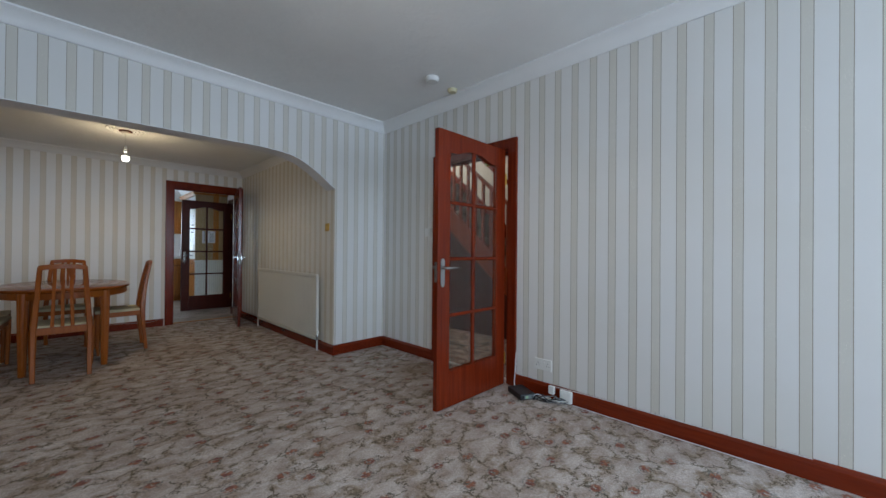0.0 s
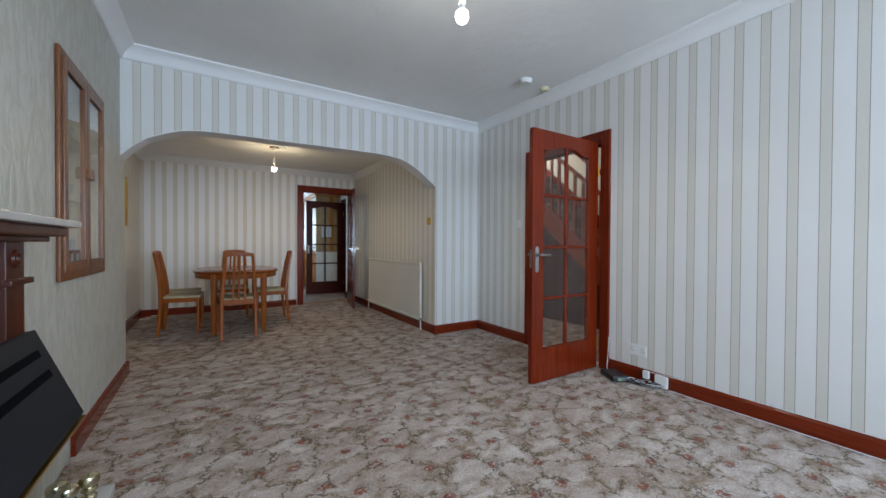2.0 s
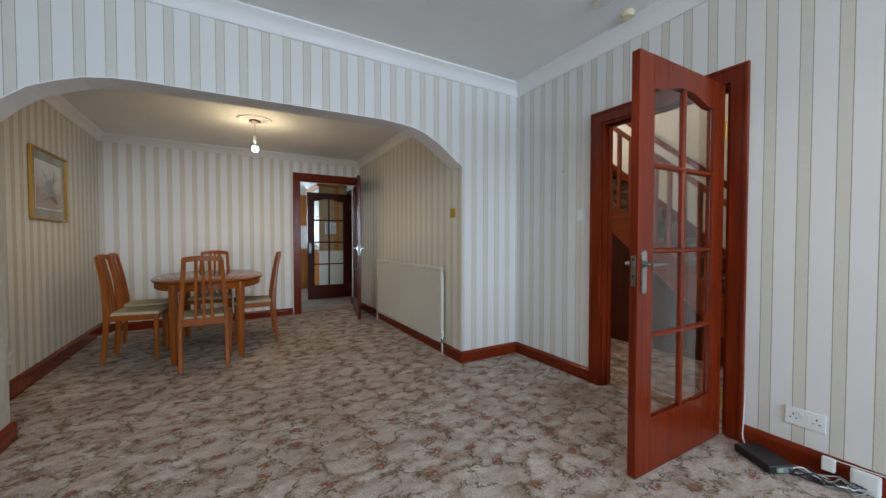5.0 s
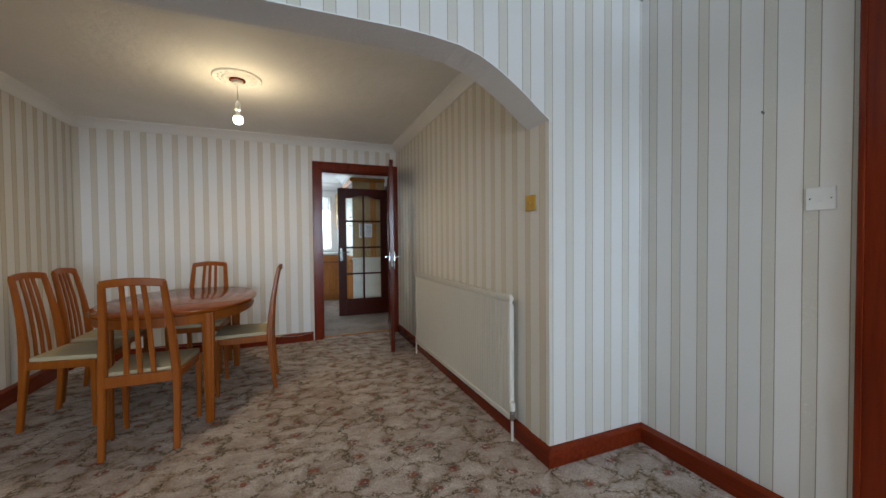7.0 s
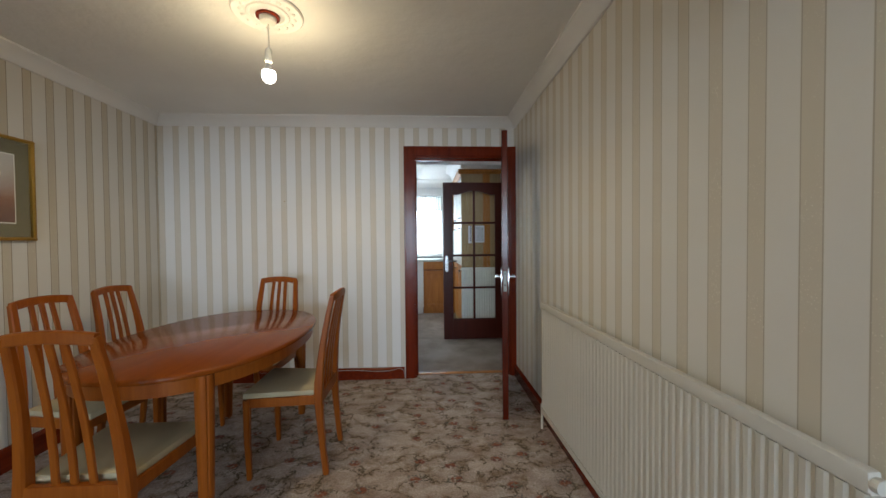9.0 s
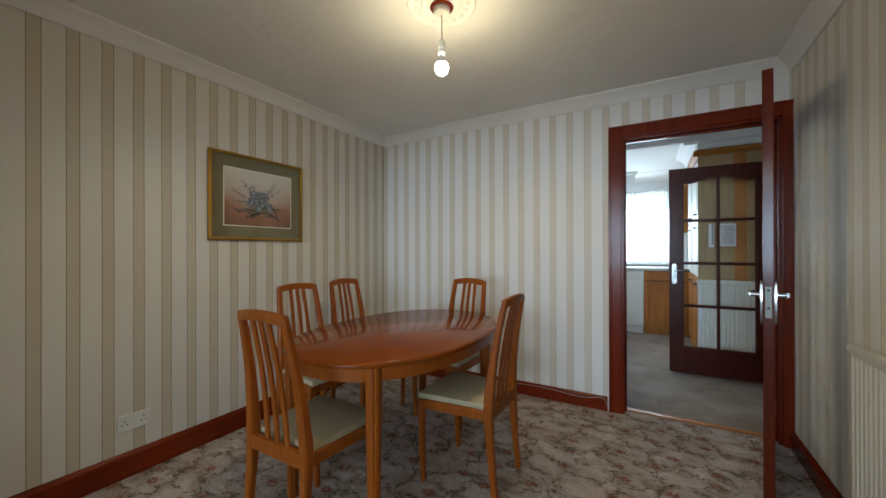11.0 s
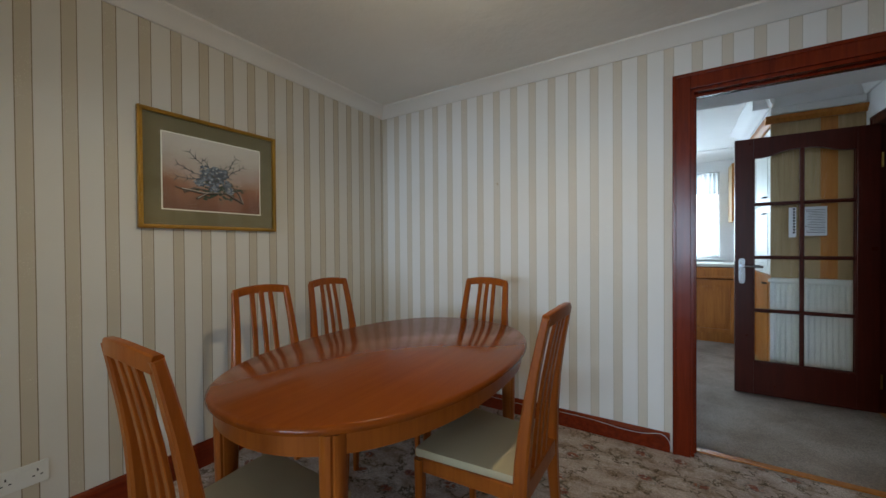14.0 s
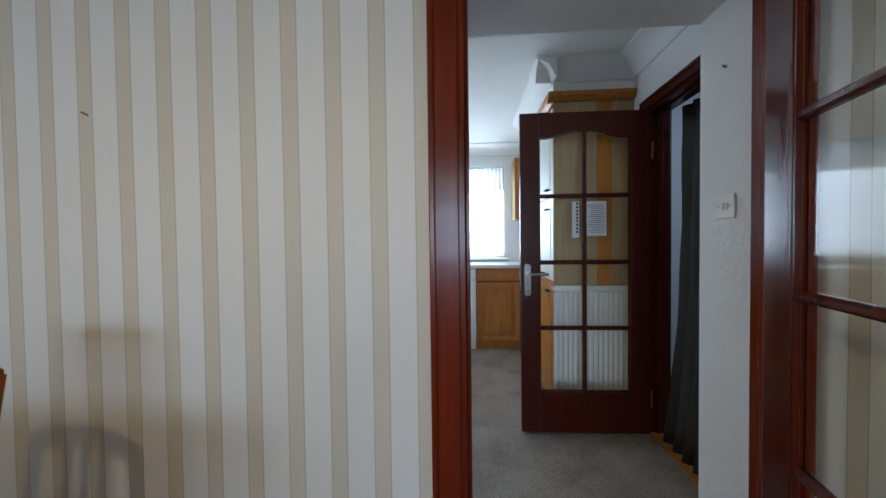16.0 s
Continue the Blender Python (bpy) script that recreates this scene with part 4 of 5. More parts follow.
def tumbler(x, y, z, h, r, stem):
    bm = bmesh.new()
    if stem:
        lathe(bm, [(r * 0.9, 0), (r * 0.8, 0.004), (0.005, 0.008), (0.005, h * 0.5), (r * 0.7, h * 0.6), (r, h * 0.8), (r * 0.85, h), (r * 0.8, h), (r * 0.93, h * 0.8), (r * 0.6, h * 0.62), (0.004, h * 0.56)], 16)
    else:
        lathe(bm, [(r * 0.8, 0), (r, h), (r * 0.93, h), (r * 0.74, 0.01)], 16)
    ob = mesh_object("drinking_glass", bm, GLASSWARE, True)
    ob.location = (x, y, z)
    return tagged(ob, "clear stemmed glass standing in the wall cabinet" if stem else "clear glass tumbler standing in the wall cabinet", "glass", "glasses in the cabinet")


for x, y, h, r, stem in ((-0.06, -1.27, 0.13, 0.035, 0), (-0.10, -1.18, 0.11, 0.033, 0), (-0.06, -1.10, 0.14, 0.030, 1), (-0.08, -0.90, 0.14, 0.03, 1), (-0.06, -0.80, 0.10, 0.035, 0), (-0.12, -0.72, 0.15, 0.03, 1)):
    tumbler(LX + x, y, CZ0 + 0.012, h, r, stem)
for z in (1.308, 1.648):
    for k in range(4):
        tumbler(LX - 0.12, -1.25 + 0.17 * k, z, 0.12, 0.032, k % 2)

# ---- fireplace ----
FIREWOOD = wood_mat("fireplace_stain", (0.045, 0.010, 0.005), (0.10, 0.022, 0.010), 0.38, coat=0.15)
fp = empty("fireplace", pose(LX, -2.45, 0), "dark wood fireplace surround with a white marble mantel", "fireplace")


def fpart(name, bm, material, label="", smooth=False):
    bmesh.ops.translate(bm, verts=bm.verts, vec=(-LX, 2.45, 0))
    return part(name, bm, material, fp, label, smooth)


fpart("mantelshelf", boxes((LX + 0.001, -2.70, -3.15, -1.75, 1.14, 1.165), bevel=0.004), MARBLE, "white marble shelf")
fpart("cornice", boxes((LX + 0.001, -2.73, -3.10, -1.80, 1.105, 1.14), (LX + 0.001, -2.76, -3.06, -1.86, 1.085, 1.105), bevel=0.006), FIREWOOD)
for y in (-3.0, -1.945):
    fpart("pillar", boxes((LX + 0.001, -2.80, y - 0.13, y, 0.0, 1.085), (LX + 0.001, -2.785, y - 0.14, y + 0.03, 0.945, 0.965), bevel=0.003), FIREWOOD)
    bm = bmesh.new()
    lathe(bm, [(0.03, 0), (0.028, 0.006), (0.018, 0.008), (0.015, 0.014)], 20)
    bmesh.ops.transform(bm, matrix=Matrix.Translation((-2.80, y - 0.065, 1.03)) @ Matrix.Rotation(radians(90), 4, "Y"), verts=bm.verts)
    fpart("roundel", bm, FIREWOOD, smooth=True)
fpart("frieze", boxes((LX + 0.001, -2.82, -3.0, -2.075, 0.80, 1.085)), FIREWOOD)
fpart("back_panel", boxes((LX + 0.001, LX + 0.02, -3.0, -2.075, 0.05, 0.80)), MARBLE)
fpart("hearth", boxes((LX + 0.001, -2.62, -3.25, -1.66, 0.0, 0.045), bevel=0.006), MARBLE, "pale marble hearth")
fire = empty("gas_fire", pose(-2.80, -2.36, 0.045), "black enamelled gas fire with a sloping hood and brass edge", "gas fire")


def gpart(name, bm, material, label="", smooth=False):
    bmesh.ops.translate(bm, verts=bm.verts, vec=(2.80, 2.36, -0.045))
    return part(name, bm, material, fire, label, smooth)


bm = bmesh.new()
prism(bm, [(-2.798, 0.78), (-2.775, 0.785), (-2.655, 0.475), (-2.675, 0.46), (-2.798, 0.46)], 1, -2.80, -1.95)
gpart("hood", bm, SLATE)
# Solid black bars on the hood, painted shade in place of cut slots.
for k in range(2):
    u = 0.22 + 0.22 * k
    bm = boxes((-0.004, 0.004, -2.70, -2.02, -0.012, 0.012))
    bmesh.ops.rotate(bm, verts=bm.verts, cent=(0, -2.36, 0), matrix=Matrix.Rotation(radians(-21), 3, "Y"))
    bmesh.ops.translate(bm, verts=bm.verts, vec=(-2.775 + 0.12 * u, 0, 0.785 - 0.31 * u))
    gpart("slot", bm, SLOT_SHADE)
gpart("edge_trim", boxes((-2.668, -2.650, -2.80, -1.948, 0.455, 0.464), bevel=0.002), BRASS, "brass edge strip")
gpart("side_glass", boxes((-2.79, -2.69, -1.958, -1.953, 0.06, 0.458)), GLASS)
gpart("base", boxes((-2.798, -2.70, -2.78, -1.97, 0.047, 0.12), bevel=0.004), BLACK)
fender = empty("fender", pose(-2.55, -2.3, 0.045), "chrome fireside set with ball finials on the hearth", "fender")
for x, y in ((-2.685, -1.745), (-2.735, -1.80), (-2.775, -1.755)):
    bm = bmesh.new()
    lathe(bm, [(0.024, 0.0), (0.026, 0.015), (0.016, 0.025), (0.016, 0.034), (0.026, 0.040), (0.027, 0.046), (0.020, 0.052), (0.030, 0.066), (0.034, 0.082), (0.028, 0.098), (0.010, 0.108)], 24, (x + 2.55, y + 2.3, 0))
    part("finial", bm, PALE_BRASS, fender, smooth=True)
# ---- kitchen ----
def cabinet_door(bm, x0, x1, z0, z1, y, arch=True):
    """A framed door facing -y with a raised panel."""
    f = 0.055
    box(bm, x0, x0 + f, y - 0.024, y, z0, z1, bevel=0.003)
    box(bm, x1 - f, x1, y - 0.024, y, z0, z1, bevel=0.003)
    box(bm, x0 + f, x1 - f, y - 0.023, y, z0, z0 + f, bevel=0.003)
    n = 10
    pts = [(x0 + f + (x1 - x0 - 2 * f) * i / n, z1 - f - (0.035 * (abs(2 * i / n - 1)) ** 2 if arch else 0)) for i in range(n + 1)]
    prism(bm, pts + [(x1 - f, z1), (x0 + f, z1)], 1, y - 0.023, y)
    pts = [(x0 + f + 0.026 + (x1 - x0 - 2 * f - 0.052) * i / n, z1 - f - 0.02 - (0.035 * (abs(2 * i / n - 1)) ** 2 if arch else 0)) for i in range(n + 1)]
    prism(bm, [(x0 + f + 0.026, z0 + f + 0.026)] + pts + [(x1 - f - 0.026, z0 + f + 0.026)], 1, y - 0.012, y)
    c, h = (x0 + x1) / 2, (z0 + z1) / 2
    prism(bm, [(c + (a - c) * 0.84, h + (b - h) * 0.86) for a, b in [(x0 + f + 0.026, z0 + f + 0.026)] + pts + [(x1 - f - 0.026, z0 + f + 0.026)]], 1, y - 0.019, y - 0.012)
    box(bm, x0 + f, x1 - f, y - 0.002, y, z0 + f, z1 - f)
    return bm


def base_unit(x0, x1, y, wall):
    u = empty("base_unit", pose((x0 + x1) / 2, wall, 0), "oak kitchen base unit with one drawer and an arched panel door", "kitchen unit", "kitchen base units")
    off = Vector((-(x0 + x1) / 2, -wall, 0))

    def add(name, bm, material, parent=u, label=""):
        bmesh.ops.translate(bm, verts=bm.verts, vec=off)
        return part(name, bm, material, parent, label)
    add("carcass", boxes((x0, x1, y, wall - 0.003, 0.11, 0.91)), OAK_SHADE)
    add("plinth", boxes((x0, x1, y + 0.04, y + 0.06, 0.0, 0.11)), OAK)
    dr = boxes((x0 + 0.003, x1 - 0.003, y - 0.014, y, 0.775, 0.900), bevel=0.003)
    for r in ((x0 + 0.003, x1 - 0.003, 0.775, 0.800), (x0 + 0.003, x1 - 0.003, 0.875, 0.900), (x0 + 0.003, x0 + 0.045, 0.799, 0.876), (x1 - 0.045, x1 - 0.003, 0.799, 0.876)):
        box(dr, r[0], r[1], y - 0.024, y - 0.013, r[2], r[3], bevel=0.004)
    d = add("drawer", dr, OAK)
    d2 = add("door", cabinet_door(bmesh.new(), x0 + 0.003, x1 - 0.003, 0.115, 0.755, y), OAK)
    return u


for a, b in ((-0.82, -0.345), (-0.345, 0.22)):
    base_unit(a, b, 6.08, 6.70)
for a, b in ((-2.90, -2.3), (-2.3, -1.69), (-1.69, -1.10)):
    base_unit(a, b, 6.08, 6.70)
dw = empty("dishwasher", pose(-0.96, 6.7, 0), "white dishwasher under the kitchen worktop", "dishwasher")
part("body", boxes((-0.13, 0.13, -0.60, -0.02, 0.10, 0.905)), WHITE, dw)
part("door", boxes((-0.135, 0.135, -0.63, -0.60, 0.12, 0.79), bevel=0.005), WHITE, dw)
part("control_panel", boxes((-0.135, 0.135, -0.63, -0.60, 0.80, 0.90), bevel=0.005), WHITE, dw)
part("kick_panel", boxes((-0.13, 0.13, -0.58, -0.56, 0.0, 0.10)), WHITE, dw)
wt = tagged(mesh_object("worktop", boxes((-2.90, 0.23, 6.05, 6.695, 0.912, 0.95), bevel=0.004), WORKTOP), "pale speckled kitchen worktop on oak base units", "worktop")
wc = empty("wall_cabinet", pose(-0.08, 6.7, 1.46), "oak kitchen wall cabinet beside the window", "kitchen cabinet")
part("carcass", boxes((-0.28, 0.30, -0.32, -0.003, 0, 0.72)), OAK_PALE, wc)
part("door", cabinet_door(bmesh.new(), -0.28, 0.30, 0.0, 0.72, -0.32), OAK, wc)
tall = empty("tall_unit", pose(-0.03, 4.60, 0), "tall oak kitchen unit with a pale end panel and moulded cornice", "kitchen unit")
part("side_panel", boxes((-0.27, 0.262, 0.0, 0.02, 0.0, 2.16)), OAK_PALE, tall, "pale beige oak end panel")
part("cover_strip", boxes((0.02, 0.115, -0.003, 0.0, 0.0, 2.16)), OAK, tall)
part("carcass", boxes((-0.25, 0.262, 0.021, 1.25, 0.0, 2.16)), OAK_PALE, tall)
bm = bmesh.new()
prism(bm, [(-0.02, 2.16), (-0.045, 2.19), (-0.05, 2.215), (0.02, 2.215), (0.02, 2.16)], 0, -0.31, 0.262)
part("cornice", bm, OAK, tall)
bm = bmesh.new()
prism(bm, [(-0.27, 2.16), (-0.30, 2.19), (-0.31, 2.215), (-0.25, 2.215), (-0.25, 2.16)], 1, -0.02, 1.25)
part("side_cornice", bm, OAK, tall)
for z0, z1, mtl, hz in ((1.53, 2.13, WHITE, 1.58), (0.93, 1.52, WHITE, 1.44), (0.11, 0.92, OAK, 0.85)):
    for y0 in (0.0, 0.62):
        bm = boxes((-0.272, -0.25, y0 + 0.023, y0 + 0.60, z0, z1), bevel=0.004)
        box(bm, -0.277, -0.272, y0 + 0.09, y0 + 0.53, z0 + 0.07, z1 - 0.07, bevel=0.003)
        d = part("door", bm, mtl, tall)
        bm = bmesh.new()
        tube(bm, [(-0.272, y0 + 0.12, hz), (-0.30, y0 + 0.12, hz), (-0.30, y0 + 0.18, hz), (-0.272, y0 + 0.18, hz)], 0.006, 8)
        part("door_handle", bm, BLACK, d, "small black bow handle")


# windows
def window(name, x0, x1, z0, z1, y, d, label, cols):
    """Frame, panes and sill in a wall that faces d along y."""
    w = tagged(new(name), kind="structure")
    w.location = ((x0 + x1) / 2, y, z0)
    w["label"] = label
    cx = (x0 + x1) / 2
    a, b, h = x0 - cx, x1 - cx, z1 - z0
    rows = [(a, a + 0.05, -0.03, 0.03, 0, h), (b - 0.05, b, -0.03, 0.03, 0, h), (a, b, -0.03, 0.03, 0, 0.05), (a, b, -0.03, 0.03, h - 0.05, h)]
    for k in range(1, cols):
        x = a + (b - a) * k / cols
        rows.append((x - 0.025, x + 0.025, -0.03, 0.03, 0.05, h - 0.05))
    part("window_frame", boxes(*rows), PLASTIC, w)
    for k in range(cols):
        p = part("pane", boxes((a + (b - a) * k / cols + 0.02, a + (b - a) * (k + 1) / cols - 0.02, -0.004, 0.004, 0.04, h - 0.04)), GLASS, w)
        p.visible_shadow = False
    part("window_sill", boxes((a - 0.05, b + 0.05, min(0, d * 0.18), max(0, d * 0.18), -0.03, -0.002), bevel=0.006), PLASTIC, w)
    return w


window("window_1", WX0, WX1, WZ0, WZ1, BACK - 0.1, 1, "white framed living room window", 3)
side_window = tagged(new("window_3"), kind="structure")
side_window.location = (-2.94, 5.1, 1.0)
side_window["label"] = "white framed kitchen side window"
part("window_frame", boxes((-0.03, 0.03, -0.6, -0.55, 0, 1.2), (-0.03, 0.03, 0.55, 0.6, 0, 1.2), (-0.03, 0.03, -0.55, 0.55, 0, 0.05), (-0.03, 0.03, -0.55, 0.55, 1.15, 1.2), (-0.025, 0.025, -0.025, 0.025, 0.05, 1.15), (-0.025, 0.025, -0.55, 0.55, 0.83, 0.87)), PLASTIC, side_window)
part("window_sill", boxes((0.03, 0.16, -0.64, 0.64, -0.03, -0.002), bevel=0.006), PLASTIC, side_window)
window("window_2", KWX0, KWX1, KWZ0, KWZ1, 6.8, -1, "white framed kitchen window", 2)


def cloth(name, label, x0, x1, z0, z1, y, fold, amp, material, axis=0, flare=0.0):
    bm = bmesh.new()
    n, rows = int((x1 - x0) / fold * 8), 14
    grid = []
    for j in range(rows + 1):
        z = z0 + (z1 - z0) * j / rows
        u = 1 - j / rows
        row = []
        for i in range(n + 1):
            x = x0 + (x1 - x0) * i / n
            o = amp * math.sin(2 * math.pi * (x - x0) / fold + 0.6 * math.sin(3 * u + i * 0.11)) * (0.5 + 0.5 * u) + 0.3 * amp * noise.noise((x * 9, z * 3, 0))
            q = y + o + flare * u ** 3
            row.append(bm.verts.new((x, q, z) if axis == 0 else (q, x, z)))
        grid.append(row)
    for j in range(rows):
        for i in range(n):
            bm.faces.new((grid[j][i], grid[j][i + 1], grid[j + 1][i + 1], grid[j + 1][i]))
    ob = mesh_object(name, bm, material, True)
    mod = ob.modifiers.new("thick", "SOLIDIFY")
    mod.thickness = 0.003
    return tagged(ob, label, "curtain")


NET = bpy.data.materials.new("net_cloth")
NET.use_nodes = True
nt = NET.node_tree
nt.nodes.remove(nt.nodes["Principled BSDF"])
tr, tl, mx = nt.nodes.new("ShaderNodeBsdfTransparent"), nt.nodes.new("ShaderNodeBsdfTranslucent"), nt.nodes.new("ShaderNodeMixShader")
tl.inputs[0].default_value = (0.9, 0.92, 0.95, 1)
mx.inputs[0].default_value = 0.6
nt.links.new(tr.outputs[0], mx.inputs[1])
nt.links.new(tl.outputs[0], mx.inputs[2])
nt.links.new(mx.outputs[0], nt.nodes["Material Output"].inputs[0])
FRILL = NET.copy()
FRILL.name = "frill_cloth"
for q in FRILL.node_tree.nodes:
    if q.type == "MIX_SHADER":
        q.inputs[0].default_value = 0.9
    if q.type == "BSDF_TRANSLUCENT":
        q.inputs[0].default_value = (0.62, 0.63, 0.62, 1)
cloth("net_curtain", "white net curtain across the bright kitchen window", -1.92, -0.47, 1.02, 2.10, 6.66, 0.09, 0.012, NET)
cloth("net_valance", "gathered white net valance along the top of the kitchen window", -1.94, -0.46, 1.84, 2.12, 6.615, 0.05, 0.016, FRILL)
cloth("door_curtain", "long dark grey curtain hanging inside the garden doorway", 3.60, 4.33, 0.015, 1.99, 0.385, 0.10, 0.028, CURTAIN, 1, -0.10)

# ---- picture ----
pic = empty("framed_picture", pose(DX, 1.69, 1.58), "gilt framed print of blue flowers with a green mount", "picture")
GREEN = plain("green_mount", (0.145, 0.122, 0.066), 0.7)


GILT = plain("gilt", (0.50, 0.29, 0.06), 0.34, 1.0, 70, 0.4, 0.006, metal=1.0)


def canvas_mat():
    m = mat("flower_print", (0.4, 0.3, 0.25), 0.5)
    n = Net(m)
    sep = n.node("ShaderNodeSeparateXYZ", {"Vector": n.co}).outputs
    z = n.math("MULTIPLY_ADD", sep[2], 2.1, 0.5)
    zz = n.math("ADD", z, n.math("MULTIPLY", n.math("SUBTRACT", n.noise(7, 3), 0.5), 0.25))
    side = n.math("ABSOLUTE", n.math("MULTIPLY", sep[1], 2.4))
    zz = n.math("SUBTRACT", zz, n.math("MULTIPLY", n.math("POWER", side, 2.0), 0.35))
    n.colour(n.ramp(zz, [(0.05, (0.13, 0.05, 0.03)), (0.28, (0.24, 0.105, 0.06)), (0.45, (0.36, 0.27, 0.24)), (0.8, (0.48, 0.45, 0.44))]))
    return m


bm = bmesh.new()
for k in range(64):
    u = -0.35 + 0.7 * k / 63
    for z in (-0.285, 0.285):
        r = bmesh.ops.create_icosphere(bm, subdivisions=1, radius=0.0052)
        bmesh.ops.translate(bm, verts=r["verts"], vec=(0.026, u, z))
for k in range(52):
    u = -0.285 + 0.57 * k / 51
    for y in (-0.345, 0.345):
        r = bmesh.ops.create_icosphere(bm, subdivisions=1, radius=0.0052)
        bmesh.ops.translate(bm, verts=r["verts"], vec=(0.026, y, u))
tagged(part("frame_beading", bm, GILT, pic, "raised gilt beading"), kind="stuff")
part("frame", boxes((0.002, 0.026, -0.355, -0.335, -0.295, 0.295), (0.002, 0.026, 0.335, 0.355, -0.295, 0.295), (0.002, 0.026, -0.335, 0.335, -0.295, -0.275), (0.002, 0.026, -0.335, 0.335, 0.275, 0.295), bevel=0.004), GILT, pic, "ornate gilt frame")
part("mount", boxes((0.002, 0.008, -0.336, 0.336, -0.276, 0.276)), GREEN, pic, "olive green mount")
part("white_bevel", boxes((0.008, 0.0095, -0.258, 0.258, -0.198, 0.198)), WHITE, pic)
part("print", boxes((0.0095, 0.0105, -0.252, 0.252, -0.192, 0.192)), canvas_mat(), pic)
rnd = random.Random(4)
BLOOM = [plain("leaf_paint", (0.035, 0.05, 0.035), 0.7), plain("bloom_shade", (0.07, 0.085, 0.12), 0.7), plain("bloom_blue", (0.17, 0.20, 0.27), 0.7), plain("bloom_white", (0.38, 0.39, 0.40), 0.7), plain("twig_paint", (0.055, 0.060, 0.075), 0.7), plain("driftwood_paint", (0.10, 0.075, 0.06), 0.7), plain("driftwood_light", (0.36, 0.32, 0.29), 0.7)]


def dab(bm, y, z, r, x, squash=0.8):
    a0 = rnd.uniform(0, 6)
    pts = [(y + r * (1 + 0.3 * math.sin(3 * a + a0)) * math.cos(a), z + squash * r * (1 + 0.3 * math.sin(2 * a + a0)) * math.sin(a)) for a in [2 * math.pi * q / 10 for q in range(10)]]
    prism(bm, pts, 0, x, x + 0.0002)


def stroke(bm, pts, w0, w1, x):
    """A painted line, thinning towards its end."""
    tube(bm, [(x, y, z) for y, z in pts], [w0 + (w1 - w0) * i / (len(pts) - 1) for i in range(len(pts))], 4, 1.0)


def painted(bm, material):
    tagged(part("painted_flowers", bm, material, pic), kind="stuff")


bm = bmesh.new()
for pts in (((0.14, -0.13), (0.05, -0.085), (-0.06, -0.10), (-0.17, -0.085), (-0.20, -0.075)), ((-0.10, -0.13), (-0.05, -0.10), (0.02, -0.06)), ((0.15, -0.14), (0.13, -0.09), (0.08, -0.03)), ((-0.16, -0.10), (-0.11, -0.075), (-0.03, -0.08))):
    stroke(bm, pts, 0.008, 0.003, 0.0108)
painted(bm, BLOOM[5])
bm = bmesh.new()
for pts in (((-0.17, -0.082), (-0.06, -0.094), (0.03, -0.085)), ((-0.095, -0.127), (-0.045, -0.095)), ((0.148, -0.133), (0.127, -0.085))):
    stroke(bm, pts, 0.003, 0.001, 0.0172)
painted(bm, BLOOM[6])
bm = bmesh.new()
for ends in ((-0.13, 0.115), (-0.19, 0.035), (-0.18, -0.02), (-0.055, 0.085), (0.115, 0.12), (0.155, 0.075), (0.05, 0.07)):
    last, d = Vector((0.0, -0.03)), Vector(ends) - Vector((0.0, -0.03))
    pts = [last + d * q / 5 + Vector((rnd.uniform(-1, 1), rnd.uniform(-1, 1))) * 0.007 for q in range(6)]
    stroke(bm, pts, 0.0032, 0.0012, 0.0112)
    for q in range(2, 6):
        for side in (-1, 1):
            a = math.atan2(d.y, d.x) + side * rnd.uniform(0.5, 1.0)
            w = rnd.uniform(0.018, 0.036)
            stroke(bm, [pts[q], pts[q] + Vector((math.cos(a), math.sin(a))) * w], 0.0020, 0.0010, 0.0112)
painted(bm, BLOOM[4])
bm = bmesh.new()
for i in range(90):
    dab(bm, rnd.gauss(0.02, 0.055), rnd.gauss(-0.065, 0.03), rnd.uniform(0.005, 0.014), 0.0130 + i * 2e-6, 0.6)
painted(bm, BLOOM[0])
heads = [(-0.05, 0.02, 0.030), (-0.005, 0.035, 0.024), (0.035, 0.015, 0.030), (0.0, -0.02, 0.026), (-0.055, -0.03, 0.026), (0.06, -0.035, 0.026), (0.075, -0.07, 0.018), (-0.09, -0.045, 0.018), (-0.01, -0.065, 0.02)]
for j, (mtl, r0, r1, cnt) in enumerate(((BLOOM[1], 0.009, 0.018, 8), (BLOOM[2], 0.004, 0.010, 6), (BLOOM[3], 0.002, 0.005, 3))):
    bm = bmesh.new()
    for k, (y, z, r) in enumerate(heads):
        for i in range(cnt):
            a = 2 * math.pi * i / cnt + k
            f = rnd.uniform(0.2, 1.1)
            dab(bm, y + f * r * math.cos(a), z + f * r * math.sin(a), rnd.uniform(r0, r1), 0.0134 + 0.0003 * j + i * 4e-6 + k * 6e-6)
    painted(bm, mtl)
p = part("glazing", boxes((0.014, 0.016, -0.335, 0.335, -0.275, 0.275)), PANE, pic)
p.visible_shadow = False


